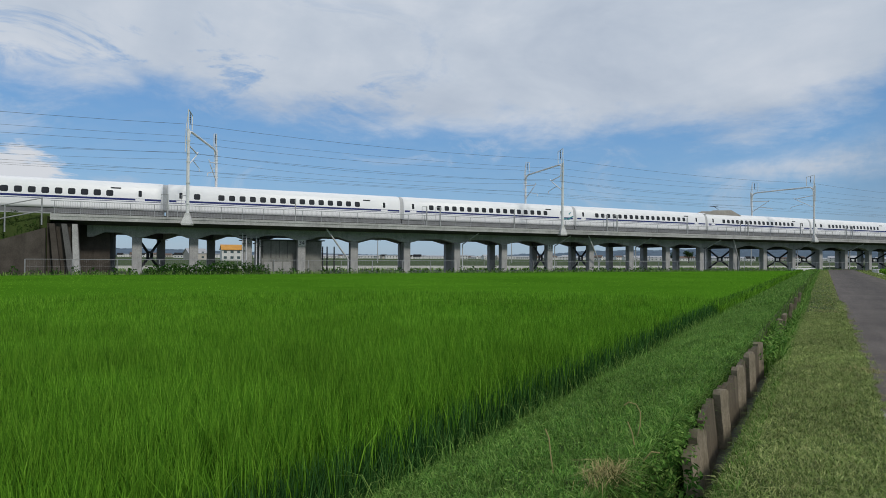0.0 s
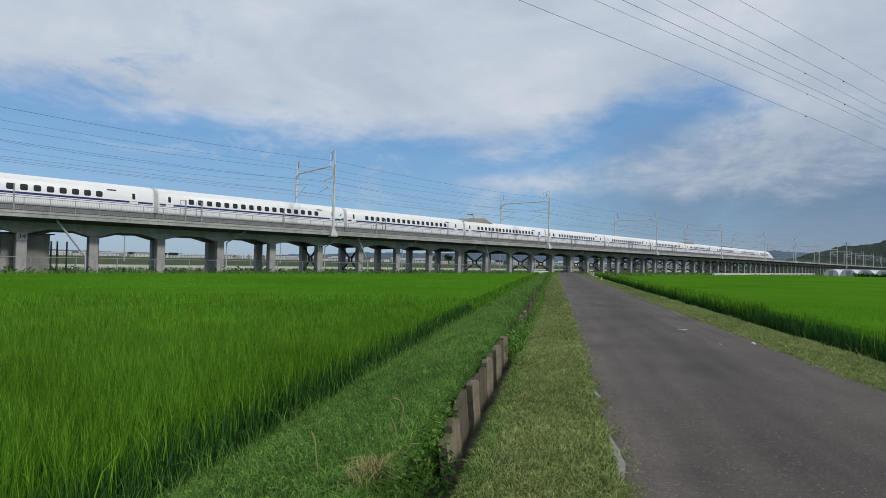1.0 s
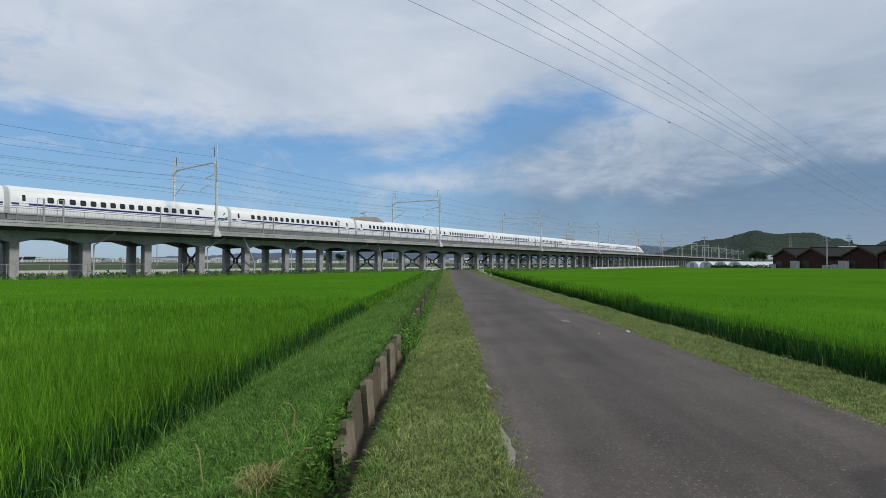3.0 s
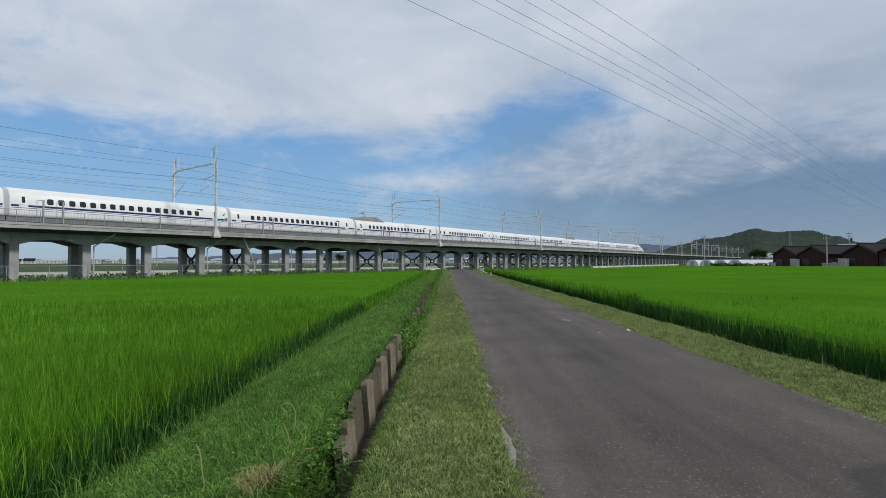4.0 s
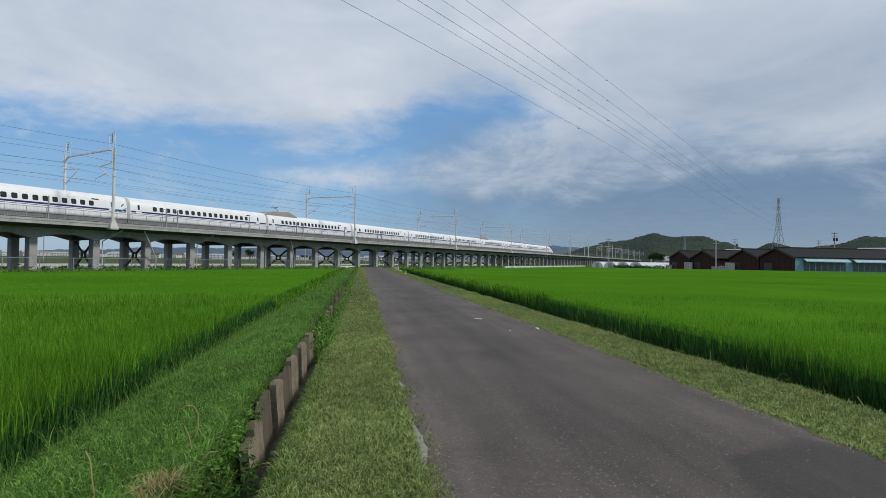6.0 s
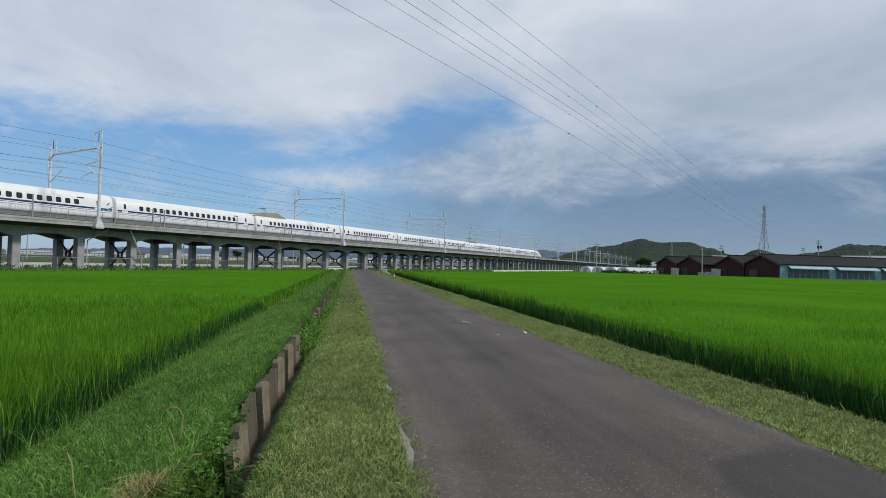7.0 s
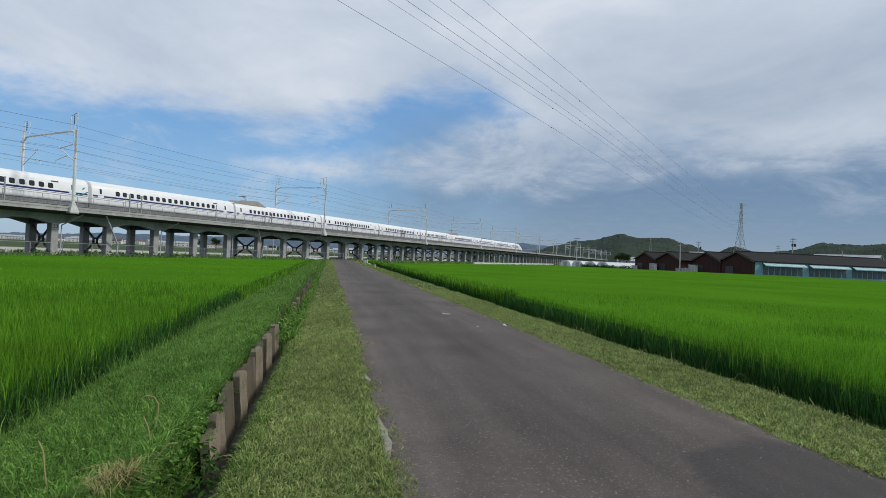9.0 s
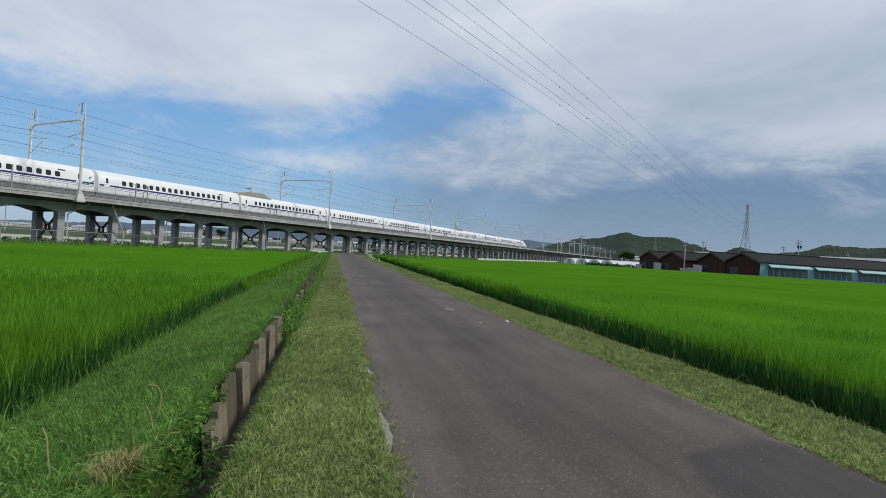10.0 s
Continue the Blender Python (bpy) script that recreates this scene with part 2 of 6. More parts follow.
def leafy(name, dark, mid, light, rough=0.55, trans=0.25, clump=0.0, swing=0.45):
    m = Mat(name, mid, rough, 0, 0.04)
    c = m.ramp(m.island(), [(0.0, dark), (0.5, mid), (1.0, light)])
    g = m.ramp(m.noise(0.25, 4, 0.6), [(0.3, 0.80), (0.7, 1.15)])
    c = m.mix(1.0, c, g, "MULTIPLY")
    if clump:
        k = m.ramp(m.noise(clump, 5, 0.65), [(0.32, 1 - swing), (0.68, 1 + swing * .75)])
        c = m.mix(1.0, c, k, "MULTIPLY")
    m.base(c)
    t = m.n.new("ShaderNodeBsdfTranslucent")
    m.l.new(c, t.inputs[0])
    x = m.n.new("ShaderNodeMixShader")
    x.inputs[0].default_value = trans
    m.l.new(m.p.outputs[0], x.inputs[1])
    m.l.new(t.outputs[0], x.inputs[2])
    m.l.new(x.outputs[0], m.n["Material Output"].inputs[0])
    return m.m


CONCRETE = two_scale("concrete", (0.36, 0.36, 0.355), (0.54, 0.54, 0.53), 0.85, 9.0, 0.5, stain=(0.22, 0.22, 0.215))
# stained concrete, its base darkened to carry the shade under the deck
CONCRETE_DARK = two_scale("weathered_shade_concrete", (0.085, 0.085, 0.082), (0.15, 0.15, 0.145), 0.9, 9.0, 0.6, stain=(0.07, 0.07, 0.07))
CONE = two_scale("pale_concrete", (0.55, 0.55, 0.54), (0.68, 0.68, 0.67), 0.8, 12.0, 1.0)
STEEL = two_scale("galvanised_steel", (0.58, 0.59, 0.61), (0.72, 0.73, 0.75), 0.55, 25.0, 2.0, 0.1, 0.1)
MAST_WHITE = two_scale("white_mast_paint", (0.70, 0.71, 0.72), (0.82, 0.825, 0.83), 0.5, 12.0, 2.0, 0.0, 0.05)
RAIL_STEEL = two_scale("grey_railing_steel", (0.30, 0.31, 0.32), (0.42, 0.43, 0.44), 0.55, 25.0, 2.0, 0.3, 0.1)
DARK_STEEL = two_scale("dark_brace_steel", (0.030, 0.033, 0.036), (0.060, 0.063, 0.068), 0.6, 20.0, 2.0, 0.2, 0.1)
WIRE = two_scale("dark_wire", (0.10, 0.10, 0.11), (0.16, 0.16, 0.17), 0.5, 40.0, 3.0, 0.5, 0.05)
TRAIN_WHITE = Mat("white_train_paint", (0.80, 0.805, 0.815), 0.42)
TRAIN_WHITE.base(TRAIN_WHITE.ramp(TRAIN_WHITE.noise(0.8, 4, 0.6), [(0.3, (0.83, 0.84, 0.85)), (0.7, (0.89, 0.895, 0.90))]))
TRAIN_WHITE = TRAIN_WHITE.m
TRAIN_BLUE = two_scale("blue_train_paint", (0.014, 0.022, 0.13), (0.020, 0.030, 0.18), 0.3, 14.0, 0.7, 0.0, 0.02)
GANGWAY = two_scale("pale_gangway", (0.44, 0.45, 0.46), (0.54, 0.55, 0.56), 0.6, 14.0, 1.0)
TRAIN_GREY = two_scale("grey_underframe", (0.13, 0.135, 0.14), (0.21, 0.215, 0.22), 0.6, 14.0, 1.0)
TRAIN_GLASS = two_scale("dark_train_glass", (0.012, 0.013, 0.016), (0.022, 0.024, 0.028), 0.12, 9.0, 2.0, 0.0, 0.02)
SOIL = two_scale("grassy_ground", (0.030, 0.050, 0.012), (0.070, 0.105, 0.026), 0.95, 22.0, 0.35, bump=0.6, dist=0.03, stain=(0.085, 0.075, 0.035))
MUD = two_scale("dark_mud", (0.020, 0.022, 0.012), (0.045, 0.042, 0.025), 0.7, 12.0, 0.8, bump=0.5, dist=0.02)
LEAF_RICE = leafy("rice_blades", (0.044, 0.140, 0.012), (0.120, 0.302, 0.021), (0.222, 0.440, 0.042), 0.6, 0.25, 0.9, 0.20)
# darker copy of the rice green: shade at the paddy rims as colour
LEAF_STALK_SHADE = leafy("shaded_rice_stalks", (0.012, 0.046, 0.012), (0.034, 0.105, 0.024), (0.075, 0.190, 0.044), 0.6, 0.08)
LEAF_GRASS = leafy("verge_grass_blades", (0.085, 0.150, 0.036), (0.255, 0.345, 0.100), (0.500, 0.530, 0.230), 0.7, 0.2, 5.0, 0.38)
LEAF_BANK = leafy("bank_grass_blades", (0.055, 0.145, 0.028), (0.155, 0.325, 0.060), (0.280, 0.430, 0.110), 0.6, 0.28, 4.5)
LEAF_DRY = leafy("dry_cut_grass", (0.24, 0.22, 0.09), (0.36, 0.32, 0.14), (0.48, 0.42, 0.20), 0.8, 0.15)
LEAF_WEED = leafy("broad_weed_leaves", (0.018, 0.060, 0.010), (0.034, 0.095, 0.016), (0.06, 0.13, 0.025), 0.5, 0.2)
LEAF_TREE = leafy("tree_leaves", (0.018, 0.040, 0.010), (0.034, 0.066, 0.016), (0.055, 0.095, 0.026), 0.6, 0.2)
def asphalt():
    m = Mat("worn_asphalt", (.1, .09, .085), .85, 0, .22)
    a, b, g = m.noise(.45, 5, .6), m.noise(14.0, 6, .7), m.noise(46.0, 4, .75)
    c = m.ramp(a, [(.3, (.070, .058, .050)), (.7, (.110, .093, .081))])
    # long streaks and the paler lines where wheels run
    mp = m.n.new("ShaderNodeMapping")
    mp.inputs["Rotation"].default_value = (0, 0, -ROAD)
    m.l.new(m.tc.outputs["Object"], mp.inputs[0])
    sp = m.n.new("ShaderNodeSeparateXYZ")
    m.l.new(mp.outputs[0], sp.inputs[0])
    wob = m.n.new("ShaderNodeMath")
    wob.operation = "MULTIPLY_ADD"
    m.l.new(m.noise(.5, 3, .5), wob.inputs[0])
    wob.inputs[1].default_value = .14
    across = m.n.new("ShaderNodeMath")
    across.operation = "MULTIPLY"
    across.inputs[1].default_value = -.2
    m.l.new(sp.outputs[1], across.inputs[0])
    m.l.new(across.outputs[0], wob.inputs[2])
    c = m.mix(1.0, c, m.ramp(wob.outputs[0], [(.13, 1.85), (.18, 1.28), (.25, 1.14), (.36, 1.02), (.47, .84), (.60, .92), (.72, 1.14), (.84, 1.02), (.92, 1.25)]), "MULTIPLY")
    st = m.n.new("ShaderNodeMapping")
    st.inputs["Scale"].default_value = (.12, 1.6, 1)
    m.l.new(mp.outputs[0], st.inputs[0])
    sn = m.n.new("ShaderNodeTexNoise")
    sn.inputs["Scale"].default_value, sn.inputs["Detail"].default_value = 2.2, 6
    m.l.new(st.outputs[0], sn.inputs[0])
    c = m.mix(1.0, c, m.ramp(sn.outputs[0], [(.32, .84), (.68, 1.14)]), "MULTIPLY")
    c = m.mix(1.0, c, m.ramp(b, [(.3, .78), (.7, 1.15)]), "MULTIPLY")
    c = m.mix(m.ramp(g, [(.585, 0.0), (.67, .85)]), c, (.28, .265, .25))
    c = m.mix(m.ramp(g, [(.28, .5), (.40, 0.0)]), c, (.035, .032, .031))
    # a darker patch of its own shape near the right edge
    d = m.n.new("ShaderNodeVectorMath")
    d.operation = "DISTANCE"
    d.inputs[1].default_value = rd(3.2, 3.75, 0.03)
    m.l.new(m.tc.outputs["Object"], d.inputs[0])
    e = m.n.new("ShaderNodeMath")
    e.operation = "MULTIPLY_ADD"
    m.l.new(m.noise(1.6, 4, .6), e.inputs[0])
    e.inputs[1].default_value = .30
    k = m.n.new("ShaderNodeMath")
    k.operation = "MULTIPLY"
    k.inputs[1].default_value = .62
    m.l.new(d.outputs["Value"], k.inputs[0])
    m.l.new(k.outputs[0], e.inputs[2])
    c = m.mix(m.ramp(e.outputs[0], [(.0, .62), (.90, .62), (.98, .0)]), c, (.036, .033, .033))
    m.base(c)
    m.rough(m.ramp(b, [(.2, .68), (.8, .9)]))
    m.bump(g, .7, .006)
    return m.m


ASPHALT = asphalt()
ROAD_EDGE = two_scale("pale_road_edge_mortar", (0.26, 0.245, 0.22), (0.42, 0.40, 0.365), 0.9, 30.0, 3.0)
RICE_FLOOR = two_scale("rice_canopy", (0.058, 0.168, 0.010), (0.086, 0.230, 0.015), 1.0, 11.0, 0.10, bump=0.7, dist=0.07)
# near-black green standing in for the shaded depth between the stems
RICE_STEM_SHADE = two_scale("shaded_rice_stems", (0.012, 0.030, 0.006), (0.030, 0.070, 0.012), 1.0, 30.0, 2.0, bump=1.0, dist=0.05, stretch=(1, 1, .1))
RICE_FLOOR.node_tree.nodes["Principled BSDF"].inputs["Specular IOR Level"].default_value = 0.0
BALLAST = two_scale("track_slab", (0.18, 0.175, 0.165), (0.28, 0.27, 0.26), 0.9, 20.0, 0.8)


# ---------------------------------------------------------------- ground
def profile(w):
    """Height of the land across the road, by metres to the right of the eye's line."""
    pts = ((-9999, -0.40), (-2.86, -0.40), (-2.60, -0.20), (-1.75, 0.05), (-1.00, 0.19), (-0.97, -0.36), (-0.76, -0.36), (-0.64, -0.12), (-0.48, -0.02),
           (0.35, 0.0), (4.10, 0.0), (5.25, 0.02), (5.45, -0.55), (9999, -0.55))
    for (a, p), (b, q) in zip(pts, pts[1:]):
        if a <= w <= b:
            return p + (q - p) * (w - a) / (b - a)
    return -0.45


def rough_ground(s, w):
    """Small unevenness of the grassy parts."""
    if -30 < w < 0.3 or 4.2 < w < 30:
        return 0.03 * noise.noise((s * 0.7, w * 0.9, 0))
    return 0.0


def build_ground():
    ws = [-3000, -900, -300, -120, -60, -30, -15, -8, -4, -2.86, -2.72, -2.60, -2.30, -2.05, -1.75, -1.4, -1.0, -0.97, -0.86, -0.76, -0.70, -0.64, -0.56, -0.48, -0.2, 0.1,
          0.35, 1.6, 2.9, 4.10, 4.45, 4.80, 5.25, 5.35, 5.45, 8, 15, 30, 60, 120, 300, 900, 3000]
    ss = [-1500, -300, -60] + [-20 + 0.5 * k for k in range(70)] + [15 + 2.0 * k for k in range(50)] + [116, 118, 122, 130, 160, 220, 400, 900, 2000, 4000]
    verts, faces = [], []
    for s in ss:
        for w in ws:
            z = profile(w)
            if s > 100:
                k = min((s - 100) / 10, 1)
                z = z * (1 - k) + (-0.30 if not 0.2 < w < 4.3 else 0.0) * k
            z += rough_ground(s, w)
            verts.append(rd(s, w, z))
    n = len(ws)
    for i in range(len(ss) - 1):
        for j in range(n - 1):
            faces.append((i * n + j, i * n + j + 1, (i + 1) * n + j + 1, (i + 1) * n + j))
    return tagged(raw("ground", verts, [f[::-1] for f in faces], SOIL, smooth=True), "grassy farmland ground with banks and a narrow ditch", "ground", kind="structure")


build_ground()


def build_road():
    ss = [-14 + 0.35 * k for k in range(140)] + [35 + 1.5 * k for k in range(56)]
    left, right = [], []
    for s in ss:
        left.append(0.38 + 0.07 * noise.noise((s * 0.9, 1.0, 0)) + 0.05 * noise.noise((s * 3.3, 7.0, 0)))
        right.append(4.08 - 0.002 * max(s - 20, 0) + 0.08 * noise.noise((s * 0.7, 4.0, 0)) + 0.05 * noise.noise((s * 2.9, 9.0, 0)))
    verts, faces = [], []
    for s, l, r in zip(ss, left, right):
        fr = (0, .006, .06, .15, .3, .5, .7, .85, .94, .994, 1)
        for k, f in enumerate(fr):
            w = l + (r - l) * f
            z = 0.018 + 0.045 * (1 - (2 * f - 1) ** 2) + 0.006 * noise.noise((s * 0.6, w, 3))
            if k in (0, 10):
                z = -0.05
            verts.append(rd(s, w, z))
    for i in range(len(ss) - 1):
        for k in range(10):
            a = i * 11 + k
            faces.append((a, a + 11, a + 12, a + 1))
    tagged(raw("road", verts, faces, ASPHALT, smooth=True), "narrow worn grey asphalt farm road with ragged edges", "road", kind="structure")


build_road()

# still dark water and mud under the rice
for name, pts, z in (("paddy_mud", [(-40, -2.8), (102, -2.8), (98, -60), (-40, -60)], -.375), ("paddy_mud", [(-40, 5.47), (-40, 60), (98, 60), (98, 5.47)], -.525)):
    bm = bmesh.new()
    bm.faces.new([bm.verts.new(rd(s_, w_, z)) for s_, w_ in pts])
    bmesh.ops.recalc_face_normals(bm, faces=bm.faces)
    tagged(part(name, bm, MUD), "dark wet mud under the rice", "mud", kind="structure")

# rice standing in flooded soil: the closed canopy under the blade tips
FIELD_Y = 55.0


def canopy(name, rows, z_top, label):
    """rows: lists of (x, y) points, one strip after another."""
    verts, faces = [], []
    n = len(rows[0])
    for i, row in enumerate(rows):
        for j, (x, y) in enumerate(row):
            e = i in (0,) or j in (0, n - 1) or i == len(rows) - 1
            near = .05 + min(max((16 - math.hypot(x, y)) / 10, 0), 1) * .09 + (min(max((9 - math.hypot(x, y)) / 5, 0), 1) * .22 if z_top < .1 else -.03) + (0, .17, .06)[i if i < 3 else 0]
            rise = .10 * min(max((28 - math.hypot(x, y)) / 16, 0), 1)
            z = -0.9 if e else z_top + rise - near + 0.05 * noise.noise((x * 0.5, y * 0.5, 0)) + 0.03 * noise.noise((x * 2, y * 2, 3))
            verts.append((x, y, z))
    for i in range(len(rows) - 1):
        for j in range(n - 1):
            a = i * n + j
            faces.append((a, a + n, a + n + 1, a + 1))
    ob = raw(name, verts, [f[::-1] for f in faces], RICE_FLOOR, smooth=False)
    ob.data.materials.append(RICE_STEM_SHADE)
    # upright rim faces get the dark green that paints their shade
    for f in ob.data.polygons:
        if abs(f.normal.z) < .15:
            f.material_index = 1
    return tagged(ob, label, "rice field", kind="stuff")


rows = []
for w in [-3.10, -3.12, -3.26, -3.5, -4, -5, -6, -7, -8.5, -10, -12, -15, -18, -22, -27, -33, -40, -50, -65, -85, -110, -140, -170, -170.5]:
    s_far = (FIELD_Y + w * UX) / UY
    row = []
    for k in range(70):
        s0 = min(-25, s_far - 140)
        ss_ = s0 + (s_far - s0) * (k / 69)
        p = rd(ss_, w)
        row.append((p.x, p.y))
    rows.append(row)
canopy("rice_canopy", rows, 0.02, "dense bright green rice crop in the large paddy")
rows = []
for w in [6.34, 6.36, 6.52, 6.8, 7.4, 8.5, 10, 13, 17, 22, 28, 36, 46, 58, 72, 90, 110, 110.5]:
    s_far = min((36 + w * UX) / UY, (168 - w * UY) / UX)
    row = []
    for k in range(60):
        ss_ = -25 + (s_far + 25) * k / 59
        p = rd(ss_, w)
        row.append((p.x, p.y))
    rows.append(row)
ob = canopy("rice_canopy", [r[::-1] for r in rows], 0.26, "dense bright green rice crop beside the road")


# ---------------------------------------------------------------- viaduct
DECK_TOP, EDGE_LOW, BEAM_LOW, HAUNCH_LOW = 5.08, 4.62, 3.72, 3.28
Y0, Y1 = D, D + DECK_W
FRONT, REAR = D + 3.0, D + 9.5
SKEW = 2.04                                # the rear columns stand this far along from the front ones
X_START, X_END = -9.0, 760.0
RAIL_Z = 5.42
viaduct = tagged(empty("railway_viaduct"), "long grey concrete railway viaduct on twin columns", "viaduct")

# slab and cross beams take the dark concrete: soffit shade as colour
bm = bmesh.new()
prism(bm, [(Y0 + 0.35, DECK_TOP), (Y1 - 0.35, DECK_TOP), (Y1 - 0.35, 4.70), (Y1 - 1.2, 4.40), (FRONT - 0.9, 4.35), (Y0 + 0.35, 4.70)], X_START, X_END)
part("deck", bm, CONCRETE_DARK, viaduct, "concrete deck slab with the shade underneath put into its dark colour")
for name, ya, yb in (("edge_beam", Y0, Y0 + 0.345), ("edge_beam", Y1 - 0.345, Y1)):
    bm = bmesh.new()
    prism(bm, [(ya, EDGE_LOW), (ya, 4.95), (ya - 0.05 if ya == Y0 else ya, 4.95), (ya - 0.05 if ya == Y0 else ya, DECK_TOP + 0.08), (yb, DECK_TOP + 0.08), (yb, EDGE_LOW)], X_START, X_END)
    part(name, bm, CONCRETE, viaduct)
bm = bmesh.new()
prism(bm, [(Y0 + 0.9, DECK_TOP + 0.004), (Y1 - 0.9, DECK_TOP + 0.004), (Y1 - 1.1, DECK_TOP + 0.2), (Y0 + 1.1, DECK_TOP + 0.2)], X_START, X_END)
part("track_bed", bm, BALLAST, viaduct)
for yc in (D + 3.45, D + 7.75):
    for off in (-0.72, 0.72):
        bm = bmesh.new()
        prism(bm, [(yc + off - .035, DECK_TOP + .204), (yc + off + .035, DECK_TOP + .204), (yc + off + .035, RAIL_Z), (yc + off - .035, RAIL_Z)], X_START, X_END)
        part("rail", bm, RAIL_STEEL, viaduct)

pier_x = [-2.4, 2.6, 7.7, 13.2, 19.0, 25.3, 31.8, 38.4, 45.3, 52.1, 59.1, 66.0, 72.9, 80.1] + [87.1 + 7.12 * k for k in range(94)]


def haunched(y, w, name, shift=0.0):
    """A beam along the columns, deeper at each of them."""
    for a, b in zip([X_START + 2.5] + [x + shift for x in pier_x], [x + shift for x in pier_x] + [pier_x[-1] + 6]):
        bm = bmesh.new()
        L = b - a
        out = [(a, 4.40), (a, HAUNCH_LOW), (a + min(.45, L * .2), HAUNCH_LOW), (a + L * .33, BEAM_LOW), (b - L * .33, BEAM_LOW), (b - min(.45, L * .2), HAUNCH_LOW), (b, HAUNCH_LOW), (b, 4.40)]
        va = [bm.verts.new((x, y - w / 2, z)) for x, z in out]
        vb = [bm.verts.new((x, y + w / 2, z)) for x, z in out]
        for k in range(len(out)):
            j = (k + 1) % len(out)
            bm.faces.new((va[k], va[j], vb[j], vb[k]))
        bm.faces.new(va[::-1])
        bm.faces.new(vb)
        bmesh.ops.recalc_face_normals(bm, faces=bm.faces)
        part(name, bm, CONCRETE, viaduct)


haunched(FRONT, 0.72, "longitudinal_beam")
haunched(REAR, 0.72, "longitudinal_beam", SKEW)

bm = bmesh.new()
box(bm, -.42, .42, -.40, .40, -0.6, HAUNCH_LOW - 0.002, bevel=0.05)
column_mesh = part("column", bm, CONCRETE, viaduct)
column_mesh.location = (pier_x[0], FRONT, 0)
bm = bmesh.new()
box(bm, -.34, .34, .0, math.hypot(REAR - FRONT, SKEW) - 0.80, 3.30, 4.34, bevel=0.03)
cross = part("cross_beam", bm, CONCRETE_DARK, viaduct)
TURN = -math.atan2(SKEW, REAR - FRONT)
cross.location, cross.rotation_euler = (pier_x[0] + .12, FRONT + 0.39, 0), (0, 0, TURN)
for i, x in enumerate(pier_x):
    for y in (FRONT, REAR):
        if i == 0 and y == FRONT:
            continue
        o = new("column", column_mesh.data)
        o.parent, o.location = viaduct, (x + (SKEW if y == REAR else 0), y, 0)
    if i:
        o = new("cross_beam", cross.data)
        o.parent, o.location, o.rotation_euler = viaduct, (x + .12, FRONT + 0.39, 0), (0, 0, TURN)

# steel cross bracing between the twin columns of some frames
ya, yb = 0.43, math.hypot(REAR - FRONT, SKEW) - 0.43
ym = (ya + yb) / 2
brace_bars = []
for a, b in (((ya, 3.1), (ym - .55, 1.9)), ((yb, 3.1), (ym + .55, 1.9)), ((ya, 0.15), (ym - .55, 1.25)), ((yb, 0.15), (ym + .55, 1.25)),
             ((ym - .55, 1.9), (ym + .55, 1.9)), ((ym - .55, 1.25), (ym + .55, 1.25)), ((ym - .55, 1.9), (ym - .55, 1.25)), ((ym + .55, 1.9), (ym + .55, 1.25))):
    bm = bmesh.new()
    bar(bm, (0, *a), (0, *b), 0.14, 0.14, 6)
    me = bpy.data.meshes.new("brace_bar")
    bm.to_mesh(me)
    bm.free()
    me.materials.append(DARK_STEEL)
    brace_bars.append(me)
for k in [-7, 0, 1, 5, 7, 8, 10, 11, 13, 14, 16, 17, 19, 21, 23, 26]:
    for me in brace_bars:
        o = new("brace_bar", me)
        o.parent, o.location, o.rotation_euler = viaduct, (pier_x[k + 8] if k > -7 else pier_x[0], FRONT, 0), (0, 0, TURN)
        o["label"] = "dark steel cross brace bar"

# drain pipes: a slanting run under the deck and a drop down the column
bm = bmesh.new()
tube(bm, [(1.9, -2.2, 4.45), (0.62, -.52, 3.15), (0.62, -.52, 0.0)], 0.07)
drain = part("drain_pipe", bm, STEEL, viaduct, "pale drain pipe running down a column")
drain.location = (31.8, FRONT, 0)
for k in (0, 2, 4, 7, 9, 12, 15, 19):
    o = new("drain_pipe", drain.data)
    o.parent, o.location = viaduct, (pier_x[k + 8], FRONT, 0)
bm = bmesh.new()
tube(bm, [(-2.2, -2.2, 4.5), (0.5, -1.0, 1.3), (0.6, -.8, -0.3)], 0.09)
slant = part("slanting_pipe", bm, STEEL, viaduct, "pale slanting steel pipe by a column")
slant.location = (52.25, FRONT, 0)
for x in (79.65, 17.6):
    o = new("slanting_pipe", slant.data)
    o.parent, o.location = viaduct, (x, FRONT, 0)


